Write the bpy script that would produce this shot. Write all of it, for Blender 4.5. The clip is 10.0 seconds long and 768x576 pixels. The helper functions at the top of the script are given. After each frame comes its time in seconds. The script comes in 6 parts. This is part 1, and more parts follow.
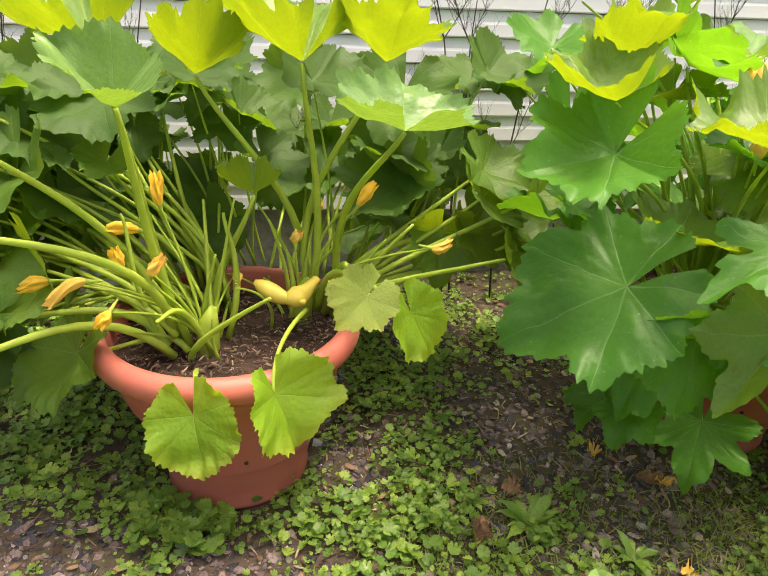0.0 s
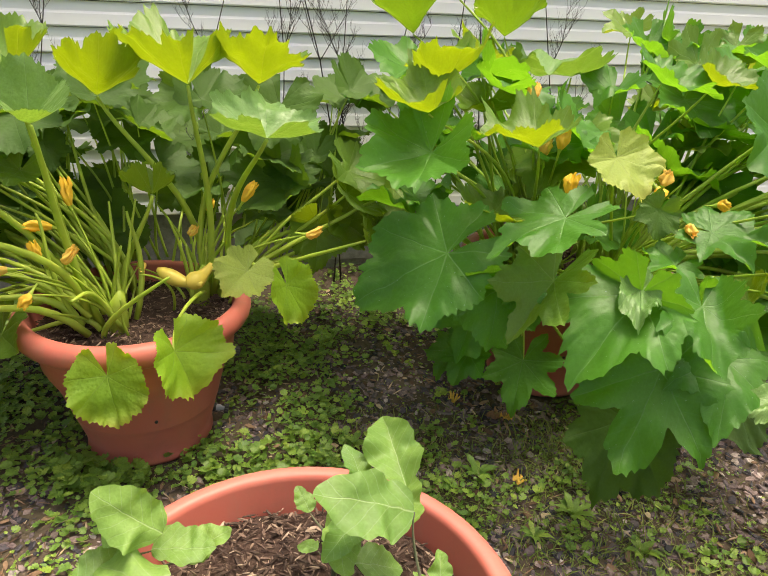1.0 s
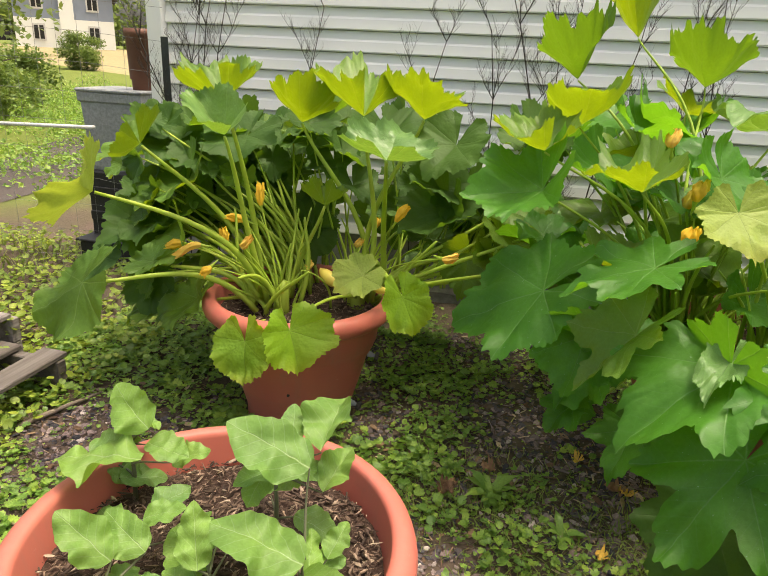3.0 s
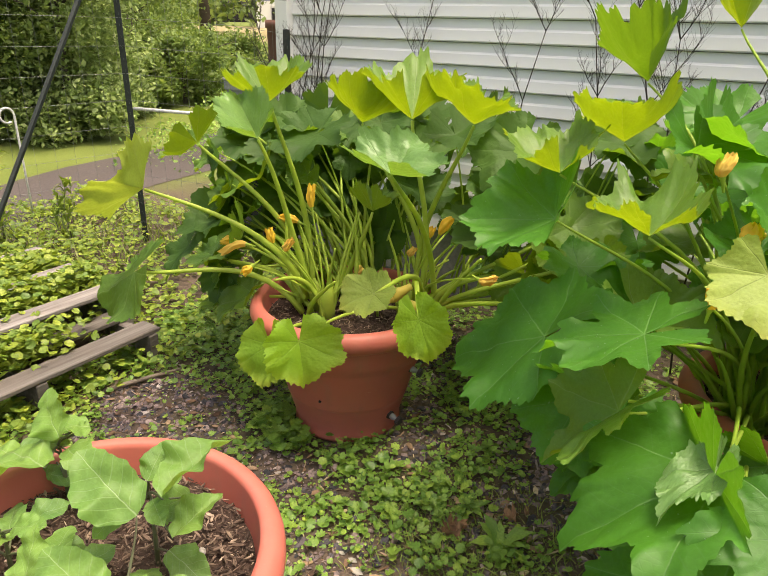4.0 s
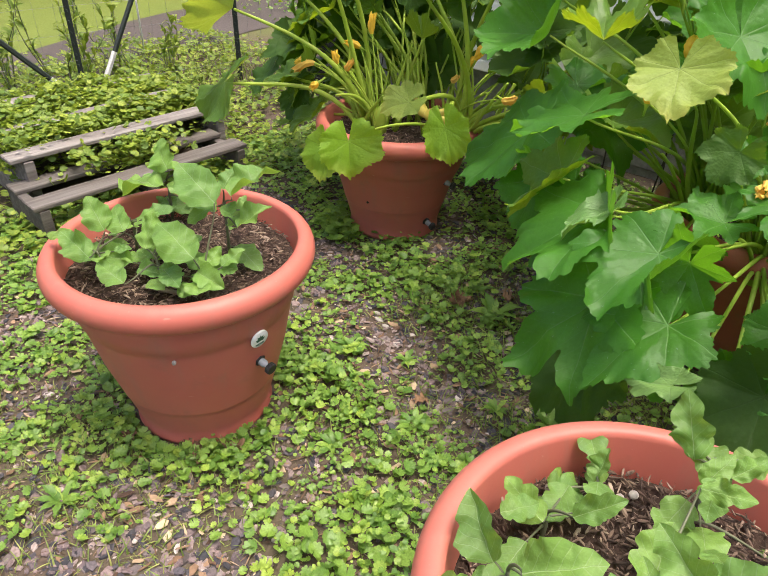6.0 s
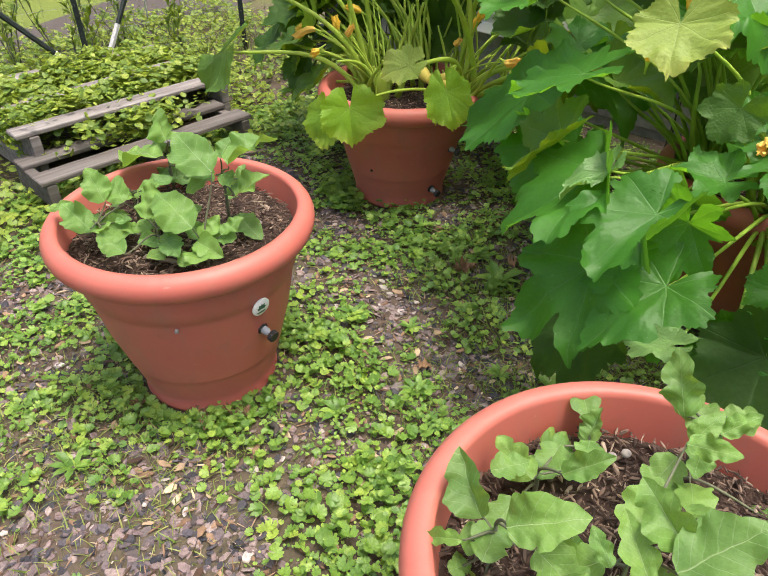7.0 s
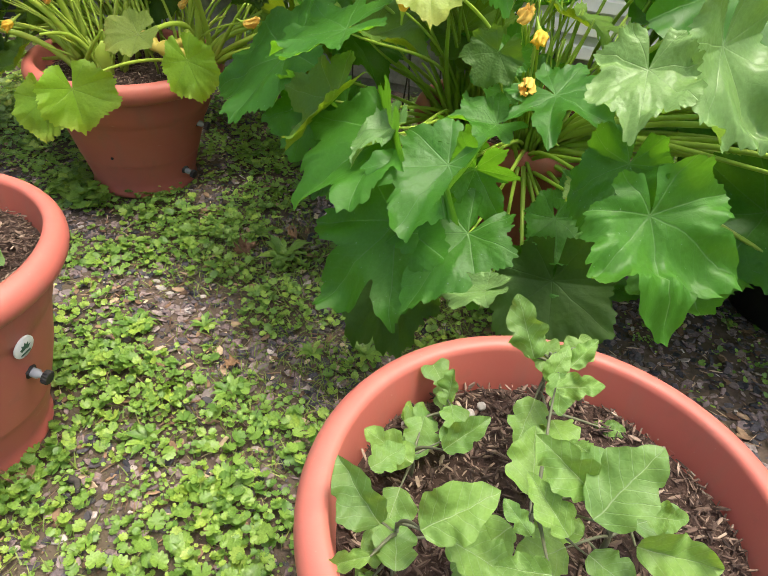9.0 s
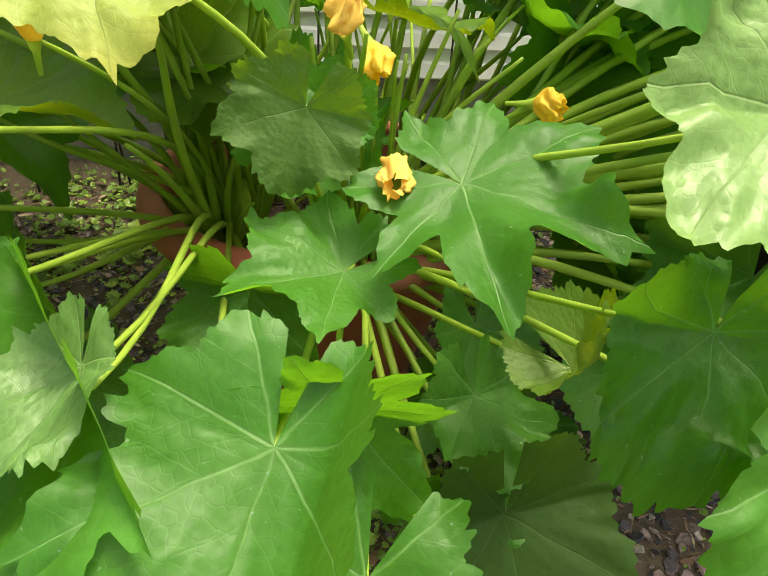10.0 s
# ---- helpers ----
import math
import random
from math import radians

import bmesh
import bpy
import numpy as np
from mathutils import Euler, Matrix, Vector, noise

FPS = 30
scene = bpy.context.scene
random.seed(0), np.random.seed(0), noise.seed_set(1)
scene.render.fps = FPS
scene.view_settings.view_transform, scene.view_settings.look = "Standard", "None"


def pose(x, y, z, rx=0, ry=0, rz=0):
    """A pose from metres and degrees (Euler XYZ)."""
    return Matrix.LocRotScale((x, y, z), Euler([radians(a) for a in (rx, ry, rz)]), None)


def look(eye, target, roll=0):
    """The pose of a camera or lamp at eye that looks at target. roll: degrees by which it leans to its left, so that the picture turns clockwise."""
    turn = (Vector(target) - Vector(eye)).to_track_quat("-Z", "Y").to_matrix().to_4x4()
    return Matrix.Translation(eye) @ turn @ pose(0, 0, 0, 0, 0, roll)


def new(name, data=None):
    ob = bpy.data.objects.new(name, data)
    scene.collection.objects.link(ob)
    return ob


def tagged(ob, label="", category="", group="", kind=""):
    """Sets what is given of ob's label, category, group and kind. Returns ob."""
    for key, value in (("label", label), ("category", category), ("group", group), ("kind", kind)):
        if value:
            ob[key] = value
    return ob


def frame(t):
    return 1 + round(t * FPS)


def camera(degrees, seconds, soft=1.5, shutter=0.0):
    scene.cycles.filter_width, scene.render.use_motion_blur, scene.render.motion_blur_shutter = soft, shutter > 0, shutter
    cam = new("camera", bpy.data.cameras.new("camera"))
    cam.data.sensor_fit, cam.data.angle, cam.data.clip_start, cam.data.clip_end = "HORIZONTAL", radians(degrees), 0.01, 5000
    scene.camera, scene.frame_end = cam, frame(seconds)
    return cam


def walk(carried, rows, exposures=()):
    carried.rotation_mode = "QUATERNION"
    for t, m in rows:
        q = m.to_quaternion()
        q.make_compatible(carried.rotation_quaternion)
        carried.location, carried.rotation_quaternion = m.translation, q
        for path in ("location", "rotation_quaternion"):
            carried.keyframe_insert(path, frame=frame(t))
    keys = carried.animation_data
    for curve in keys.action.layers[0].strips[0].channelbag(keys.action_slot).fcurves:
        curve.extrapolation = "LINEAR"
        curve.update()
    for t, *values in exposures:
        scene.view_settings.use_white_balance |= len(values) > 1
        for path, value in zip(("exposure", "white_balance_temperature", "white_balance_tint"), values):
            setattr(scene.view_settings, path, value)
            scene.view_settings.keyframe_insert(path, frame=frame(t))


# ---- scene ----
cam = camera(62.4, 10.0, 0.9)
PATH = [
    (0, (0.051, -0.035, 1.081), (0.273, 1.764, 0.236), 2.1),
    (0.5, (0.112, -0.179, 1.081), (0.365, 1.61, 0.223), 1.7),
    (1, (0.109, -0.354, 1.133), (0.573, 1.418, 0.329), 2.4),
    (1.5, (0.174, -0.463, 1.163), (0.542, 1.382, 0.485), 0.9),
    (2, (0.309, -0.592, 1.101), (0.286, 1.311, 0.487), 0.0),
    (2.5, (0.435, -0.61, 1.121), (0.148, 1.267, 0.495), 1.2),
    (2.7, (0.472, -0.565, 1.106), (0.132, 1.296, 0.458), 1.9),
    (3.8, (0.815, -0.221, 1.14), (-0.08, 1.401, 0.386), 2.0),
    (4, (0.883, -0.178, 1.176), (-0.109, 1.381, 0.411), 1.5),
    (4.5, (0.973, -0.303, 1.155), (-0.078, 1.185, 0.329), 5.3),
    (5, (1.099, -0.468, 1.148), (0.049, 0.923, 0.167), 5.5),
    (5.5, (1.205, -0.472, 1.161), (0.126, 0.834, 0.099), 3.3),
    (5.7, (1.239, -0.447, 1.16), (0.151, 0.835, 0.079), 2.9),
    (7, (1.304, -0.413, 1.151), (0.21, 0.772, -0.032), 0.5),
    (7.5, (1.301, -0.421, 1.149), (0.281, 0.799, -0.063), 1.1),
    (8, (1.295, -0.429, 1.136), (0.409, 0.876, -0.095), 2.8),
    (8.5, (1.251, -0.425, 1.134), (0.571, 0.988, -0.107), 4.4),
    (9, (1.177, -0.382, 1.115), (0.762, 1.135, -0.12), 5.2),
    (9.2, (1.126, -0.277, 1.104), (0.846, 1.26, -0.145), 6.0),
    (9.5, (1.046, -0.015, 1.015), (0.981, 1.588, -0.179), 4.8),
    (10, (1.021, 0.331, 0.92), (1.284, 1.948, -0.228), 4.3),
]
walk(cam, [(t, look(eye, target, roll)) for t, eye, target, roll in PATH], exposures=[(0.0, 1.78, 7600, 13), (1.0, 1.42, 7500, 10), (2.5, 1.25, 7500, 8), (4.5, 1.32, 7500, 12), (5.0, 1.28, 7500, 14), (5.5, 1.22, 7000, 12), (7.0, 1.20, 6450, 9), (8.5, 1.26, 6500, 8), (9.5, 1.42, 7000, 5), (10.0, 1.55, 7500, 2)])

# ---- light ----
SUN_WAY = Vector((0.22, 0.05, 0.97)).normalized()
world = bpy.data.worlds.new("sky")
scene.world = world
world.use_nodes = True
wn = world.node_tree.nodes
sky = wn.new("ShaderNodeTexSky")
sky.sky_type = "NISHITA"
sky.sun_disc = False
sky.sun_elevation = math.asin(SUN_WAY.z)
sky.sun_rotation = math.atan2(SUN_WAY.x, SUN_WAY.y)
sky.air_density = 0.7
sky.dust_density = 7.0
sky.ozone_density = 0.4
wn["Background"].inputs[1].default_value = 0.15
world.node_tree.links.new(sky.outputs[0], wn["Background"].inputs[0])
sun = new("sun", bpy.data.lights.new("sun", "SUN"))
sun.data.energy = 1.3
sun.data.angle = radians(14.0)
sun.data.color = (1.0, 0.95, 0.86)
sun.matrix_basis = look(SUN_WAY * 30, (0, 0, 0))


# ---- materials ----
class Nodes:
    """A small shorthand for node trees."""

    def __init__(self, name):
        self.mat = bpy.data.materials.new(name)
        self.mat.use_nodes = True
        self.tree = self.mat.node_tree
        self.bsdf = self.tree.nodes["Principled BSDF"]
        self.out = self.tree.nodes["Material Output"]

    def add(self, kind, operation=None, use_clamp=False, data_type=None, blend_type=None, attribute_name=None, feature=None):
        node = self.tree.nodes.new(kind)
        if operation:
            node.operation, node.use_clamp = operation, use_clamp
        if data_type:
            node.data_type, node.blend_type = data_type, blend_type
        if attribute_name:
            node.attribute_name = attribute_name
        if feature:
            node.feature = feature
        return node

    def link(self, a, b):
        self.tree.links.new(a, b)

    def math(self, op, a, b=None, clamp=False):
        node = self.add("ShaderNodeMath", operation=op, use_clamp=clamp)
        for i, v in enumerate((a, b)):
            if v is None:
                continue
            if isinstance(v, (int, float)):
                node.inputs[i].default_value = v
            else:
                self.link(v, node.inputs[i])
        return node.outputs[0]

    def noise(self, scale, detail=4.0, rough=0.55, coord="Object"):
        tc = self.add("ShaderNodeTexCoord")
        n = self.add("ShaderNodeTexNoise")
        n.inputs["Scale"].default_value = scale
        n.inputs["Detail"].default_value = detail
        n.inputs["Roughness"].default_value = rough
        self.link(tc.outputs[coord], n.inputs["Vector"])
        return n.outputs["Fac"]

    def grain(self, scale, stretch, detail=6.0):
        """Noise drawn out along one axis."""
        tc = self.add("ShaderNodeTexCoord")
        mp = self.add("ShaderNodeMapping")
        mp.inputs["Scale"].default_value = stretch
        self.link(tc.outputs["Object"], mp.inputs["Vector"])
        n = self.add("ShaderNodeTexNoise")
        n.inputs["Scale"].default_value = scale
        n.inputs["Detail"].default_value = detail
        n.inputs["Roughness"].default_value = 0.65
        self.link(mp.outputs[0], n.inputs["Vector"])
        return n.outputs["Fac"]

    def ramp(self, fac, stops):
        r = self.add("ShaderNodeValToRGB")
        els = r.color_ramp.elements
        while len(els) < len(stops):
            els.new(0.5)
        for e, (p, c) in zip(els, stops):
            e.position = p
            e.color = (*c, 1)
        self.link(fac, r.inputs[0])
        return r.outputs[0]

    def mix(self, fac, a, b, blend="MIX"):
        m = self.add("ShaderNodeMix", data_type="RGBA", blend_type=blend)
        for sock, v in ((m.inputs[0], fac), (m.inputs[6], a), (m.inputs[7], b)):
            if isinstance(v, (int, float)):
                sock.default_value = v
            elif isinstance(v, tuple):
                sock.default_value = (*v, 1)
            else:
                self.link(v, sock)
        return m.outputs[2]

    def bump(self, height, strength=0.3, distance=0.002):
        b = self.add("ShaderNodeBump")
        b.inputs["Strength"].default_value = strength
        b.inputs["Distance"].default_value = distance
        self.link(height, b.inputs["Height"])
        self.link(b.outputs[0], self.bsdf.inputs["Normal"])
        return b.outputs[0]

    def base(self, colour):
        self.link(colour, self.bsdf.inputs["Base Color"])

    def set(self, **kw):
        names = {"rough": "Roughness", "metal": "Metallic", "spec": "Specular IOR Level"}
        for k, v in kw.items():
            sock = self.bsdf.inputs[names[k]]
            if isinstance(v, (int, float)):
                sock.default_value = v
            else:
                self.link(v, sock)


def rough_surface(name, c1, c2, scale, rough=0.8, fine=None, strength=0.4, distance=0.003, spec=0.3, metal=0.0, per_object=0.0, island=False):
    """Two scales of colour variation with a fine relief."""
    m = Nodes(name)
    big = m.noise(scale)
    small = m.noise(fine or scale * 8, 6.0, 0.65)
    col = m.mix(big, c1, c2)
    dark = m.ramp(small, [(0.25, (0.62, 0.62, 0.62)), (0.75, (1.25, 1.25, 1.25))])
    col = m.mix(1.0, col, dark, "MULTIPLY")
    if per_object or island:
        src = m.add("ShaderNodeNewGeometry").outputs["Random Per Island"] if island else m.add("ShaderNodeObjectInfo").outputs["Random"]
        k = per_object or 0.6
        var = m.ramp(src, [(0.0, (1 - k, 1 - k, 1 - k)), (1.0, (1 + k, 1 + k, 1 + k))])
        col = m.mix(1.0, col, var, "MULTIPLY")
    m.base(col)
    m.set(rough=rough, spec=spec, metal=metal)
    m.bump(small, strength, distance)
    return m.mat


def leaf_material(name, dark, light, glow, kind="palmate", vein=(0.30, 0.42, 0.14), translucent=0.4, rough=0.5, speck=0.0, vein_mix=0.55, yellow=0.0):
    """A leaf: veins from its flat pattern, blotches, soft gloss and light coming through."""
    m = Nodes(name)
    at = m.add("ShaderNodeAttribute", attribute_name="flat")
    sep = m.add("ShaderNodeSeparateXYZ")
    m.link(at.outputs["Vector"], sep.inputs[0])
    rnd = m.add("ShaderNodeObjectInfo").outputs["Random"]
    moved = m.add("ShaderNodeVectorMath")
    m.link(at.outputs["Vector"], moved.inputs[0])
    shift = m.add("ShaderNodeCombineXYZ")
    m.link(m.math("MULTIPLY", rnd, 37.0), shift.inputs[2])
    m.link(shift.outputs[0], moved.inputs[1])
    own = moved.outputs[0]
    wave = m.add("ShaderNodeTexNoise")
    wave.inputs["Scale"].default_value = 3.5
    m.link(own, wave.inputs["Vector"])
    sway = m.math("SUBTRACT", wave.outputs["Fac"], 0.5)
    x, y = sep.outputs[0], m.math("ADD", sep.outputs[1], m.math("MULTIPLY", sway, 0.06))
    r = m.math("SQRT", m.math("ADD", m.math("MULTIPLY", x, x), m.math("MULTIPLY", y, y)))
    if kind == "palmate":
        u = m.math("PINGPONG", m.math("ARCTAN2", y, x), radians(25))
        across = m.math("MULTIPLY", r, m.math("SINE", u))
        along = m.math("MULTIPLY", r, m.math("COSINE", u))
        step = 0.075
    else:
        across = m.math("ABSOLUTE", y)
        along = x
        step = 0.075
    width = m.math("SUBTRACT", 0.0125, m.math("MULTIPLY", r, 0.0075))
    main = m.math("SUBTRACT", 1.0, m.math("DIVIDE", across, width), clamp=True)
    wob = m.add("ShaderNodeTexNoise")
    wob.inputs["Scale"].default_value = 5.0
    m.link(own, wob.inputs["Vector"])
    bent = m.math("ADD", m.math("SUBTRACT", along, m.math("MULTIPLY", across, 0.9)), m.math("MULTIPLY", wob.outputs["Fac"], 0.06))
    s = m.math("PINGPONG", bent, step)
    side = m.math("SUBTRACT", 1.0, m.math("DIVIDE", s, 0.010), clamp=True)
    veins = m.math("MAXIMUM", main, m.math("MULTIPLY", side, 0.22 if kind == "palmate" else 0.42))
    n1 = m.add("ShaderNodeTexNoise")
    n1.inputs["Scale"].default_value = 3.0
    m.link(own, n1.inputs["Vector"])
    cell = m.add("ShaderNodeTexVoronoi", feature="SMOOTH_F1")
    cell.inputs["Scale"].default_value = 16.0
    m.link(own, cell.inputs["Vector"])
    col = m.mix(m.math("ADD", m.math("MULTIPLY", n1.outputs["Fac"], 0.55), m.math("MULTIPLY", rnd, 0.65), clamp=True), dark, light)
    if yellow:
        edge = m.math("MULTIPLY", m.math("POWER", r, 5.0), yellow, clamp=True)
        col = m.mix(edge, col, (0.42, 0.36, 0.06))
    col = m.mix(m.math("MULTIPLY", veins, vein_mix), col, vein)
    net = m.add("ShaderNodeTexVoronoi", feature="DISTANCE_TO_EDGE")
    net.inputs["Scale"].default_value = 17.0 if kind == "palmate" else 11.0
    m.link(own, net.inputs["Vector"])
    lines = m.math("SUBTRACT", 1.0, m.math("DIVIDE", net.outputs["Distance"], 0.10), clamp=True)
    col = m.mix(m.math("MULTIPLY", lines, 0.05), col, vein)
    mottle = m.add("ShaderNodeTexNoise")
    mottle.inputs["Scale"].default_value = 34.0
    mottle.inputs["Detail"].default_value = 5.0
    m.link(own, mottle.inputs["Vector"])
    col = m.mix(1.0, col, m.ramp(mottle.outputs["Fac"], [(0.3, (0.84, 0.86, 0.84)), (0.7, (1.16, 1.14, 1.16))]), "MULTIPLY")
    if speck:
        n2 = m.add("ShaderNodeTexNoise")
        n2.inputs["Scale"].default_value = 26.0
        n2.inputs["Detail"].default_value = 3.0
        m.link(own, n2.inputs["Vector"])
        spots = m.math("MULTIPLY", m.math("GREATER_THAN", n2.outputs["Fac"], 0.72), speck)
        col = m.mix(spots, col, (0.55, 0.6, 0.5))
    m.base(col)
    m.set(rough=rough, spec=0.32)
    height = m.math("SUBTRACT", m.math("MULTIPLY", cell.outputs["Distance"], 0.30 if kind == "palmate" else 0.15), m.math("MULTIPLY", m.math("MAXIMUM", veins, m.math("MULTIPLY", lines, 0.16)), 0.12))
    nrm = m.bump(height, 0.65, 0.005)
    tr = m.add("ShaderNodeBsdfTranslucent")
    m.link(m.mix(m.math("MULTIPLY", veins, 0.5), glow, tuple(0.6 * c for c in glow)), tr.inputs["Color"])
    m.link(nrm, tr.inputs["Normal"])
    mixer = m.add("ShaderNodeMixShader")
    mixer.inputs[0].default_value = translucent
    m.link(m.bsdf.outputs[0], mixer.inputs[1])
    m.link(tr.outputs[0], mixer.inputs[2])
    m.link(mixer.outputs[0], m.out.inputs[0])
    return m.mat


def weed_material(name, stops, glow, translucent=0.35, rough=0.5):
    """Small leaves told apart by a random tone for each."""
    m = Nodes(name)
    rnd = m.add("ShaderNodeNewGeometry").outputs["Random Per Island"]
    big = m.noise(2.2, 3.0)
    f = m.math("ADD", m.math("MULTIPLY", rnd, 0.6), m.math("MULTIPLY", big, 0.5), clamp=True)
    col = m.ramp(f, stops)
    fine = m.noise(260.0, 4.0, 0.6)
    col = m.mix(1.0, col, m.ramp(fine, [(0.3, (0.70, 0.74, 0.70)), (0.7, (1.3, 1.26, 1.3))]), "MULTIPLY")
    m.base(col)
    m.set(rough=rough, spec=0.45)
    tr = m.add("ShaderNodeBsdfTranslucent")
    m.link(m.mix(0.5, col, glow), tr.inputs["Color"])
    mixer = m.add("ShaderNodeMixShader")
    mixer.inputs[0].default_value = translucent
    m.link(m.bsdf.outputs[0], mixer.inputs[1])
    m.link(tr.outputs[0], mixer.inputs[2])
    m.link(mixer.outputs[0], m.out.inputs[0])
    return m.mat


def bits(name, stops, rough=0.85, fine=90.0, k=0.25):
    """Broken pieces, each with a tone of its own and a fine grain."""
    m = Nodes(name)
    rnd = m.add("ShaderNodeNewGeometry").outputs["Random Per Island"]
    col = m.ramp(rnd, stops)
    small = m.noise(fine, 6.0, 0.65)
    col = m.mix(1.0, col, m.ramp(small, [(0.3, (1 - k, 1 - k, 1 - k)), (0.7, (1 + k, 1 + k, 1 + k))]), "MULTIPLY")
    m.base(col)
    m.set(rough=rough, spec=0.25)
    m.bump(small, 0.5, 0.002)
    return m.mat


def plain(name, colour, rough=0.6, var=0.25, scale=30.0, spec=0.4, metal=0.0, translucent=None):
    m = Nodes(name)
    n = m.noise(scale)
    lo, hi = tuple(c * (1 - var) for c in colour), tuple(min(1, c * (1 + var)) for c in colour)
    m.base(m.mix(n, lo, hi))
    m.set(rough=rough, spec=spec, metal=metal)
    m.bump(n, 0.15, 0.002)
    if translucent:
        tr = m.add("ShaderNodeBsdfTranslucent")
        tr.inputs["Color"].default_value = (*translucent, 1)
        mixer = m.add("ShaderNodeMixShader")
        mixer.inputs[0].default_value = 0.35
        m.link(m.bsdf.outputs[0], mixer.inputs[1])
        m.link(tr.outputs[0], mixer.inputs[2])
        m.link(mixer.outputs[0], m.out.inputs[0])
    return m.mat


def terracotta():
    m = Nodes("terracotta_plastic")
    big = m.noise(6.0, 5.0)
    fine = m.noise(160.0, 2.0)
    dirt = m.noise(14.0, 8.0, 0.7)
    dust = m.noise(3.2, 6.0, 0.75)
    col = m.mix(big, (0.40, 0.105, 0.080), (0.475, 0.130, 0.098))
    col = m.mix(m.ramp(dust, [(0.42, (0, 0, 0)), (0.68, (0.45, 0.45, 0.45))]), col, (0.39, 0.15, 0.11))
    col = m.mix(m.ramp(dirt, [(0.55, (0, 0, 0)), (0.75, (0.5, 0.5, 0.5))]), col, (0.27, 0.115, 0.085))
    specks = m.ramp(fine, [(0.72, (0, 0, 0)), (0.78, (0.35, 0.35, 0.35))])
    col = m.mix(specks, col, (0.5, 0.27, 0.2))
    streak = m.grain(26.0, (1.0, 1.0, 0.12), 5.0)
    col = m.mix(m.ramp(streak, [(0.52, (0, 0, 0)), (0.78, (0.45, 0.45, 0.45))]), col, (0.30, 0.15, 0.12))
    scuff = m.grain(60.0, (0.25, 0.25, 1.6), 3.0)
    col = m.mix(m.ramp(scuff, [(0.70, (0, 0, 0)), (0.76, (0.4, 0.4, 0.4))]), col, (0.55, 0.33, 0.27))
    m.base(col)
    m.set(rough=m.math("ADD", 0.36, m.math("MULTIPLY", dust, 0.3)), spec=0.4)
    m.bump(m.math("ADD", fine, m.math("MULTIPLY", dirt, 1.5)), 0.12, 0.001)
    return m.mat


def old_wood(name="weathered_wood", k=1.0):
    m = Nodes(name)
    big = m.noise(4.0)
    line = m.grain(40.0, (1.0, 0.05, 1.0))
    fine = m.grain(160.0, (1.0, 0.06, 1.0), 3.0)
    col = m.ramp(line, [(0.25, (0.075 * k, 0.066 * k, 0.062 * k)), (0.5, (0.21 * k, 0.195 * k, 0.19 * k)), (0.75, (0.38 * k, 0.36 * k, 0.35 * k))])
    col = m.mix(m.math("MULTIPLY", big, 0.5), col, (0.15, 0.12, 0.095))
    rnd = m.add("ShaderNodeObjectInfo").outputs["Random"]
    col = m.mix(1.0, col, m.ramp(rnd, [(0.0, (0.7, 0.7, 0.7)), (1.0, (1.15, 1.15, 1.15))]), "MULTIPLY")
    m.base(col)
    m.set(rough=0.9, spec=0.2)
    m.bump(m.math("ADD", line, m.math("MULTIPLY", fine, 0.5)), 0.8, 0.004)
    return m.mat


def ground_material():
    m = Nodes("garden_soil")
    big = m.noise(2.6, 6.0)
    fine = m.noise(45.0, 8.0, 0.7)
    col = m.mix(fine, (0.034, 0.026, 0.021), (0.165, 0.122, 0.095))
    col = m.mix(m.ramp(big, [(0.45, (0, 0, 0)), (0.62, (0.25, 0.25, 0.25))]), col, (0.07, 0.085, 0.03))
    pos = m.add("ShaderNodeNewGeometry").outputs["Position"]
    sep = m.add("ShaderNodeSeparateXYZ")
    m.link(pos, sep.inputs[0])
    far = m.math("ADD", m.math("MULTIPLY", m.math("ADD", sep.outputs[0], 3.4), -1.4), m.math("MULTIPLY", big, 0.6), clamp=True)
    away = m.add("ShaderNodeVectorMath")
    away.operation = "DISTANCE"
    m.link(pos, away.inputs[0])
    away.inputs[1].default_value = (-0.4, 0.6, 0.0)
    far = m.math("MAXIMUM", far, m.math("ADD", m.math("SUBTRACT", away.outputs["Value"], 3.6), m.math("MULTIPLY", big, 0.6), clamp=True))
    patch = m.noise(1.3, 5.0, 0.7)
    lawn = m.mix(m.math("ADD", m.math("MULTIPLY", fine, 0.6), m.math("MULTIPLY", patch, 0.5)), (0.065, 0.095, 0.024), (0.185, 0.225, 0.050))
    m.base(m.mix(far, col, lawn))
    m.set(rough=0.95, spec=0.15)
    m.bump(fine, 0.7, 0.012)
    return m.mat


M_POT = terracotta()
M_SOIL = rough_surface("potting_soil", (0.035, 0.022, 0.018), (0.085, 0.055, 0.042), 18, 0.95, 120, 0.9, 0.006, 0.15)
M_CHIP = bits("bark_chips", [(0.0, (0.03, 0.02, 0.016)), (0.35, (0.075, 0.05, 0.038)), (0.7, (0.13, 0.088, 0.066)), (0.93, (0.22, 0.16, 0.12)), (1.0, (0.36, 0.29, 0.22))])
M_STRAW = bits("dry_straw", [(0.0, (0.05, 0.03, 0.022)), (0.35, (0.15, 0.09, 0.055)), (0.75, (0.27, 0.175, 0.11)), (1.0, (0.50, 0.40, 0.27))])
M_GROUND = ground_material()
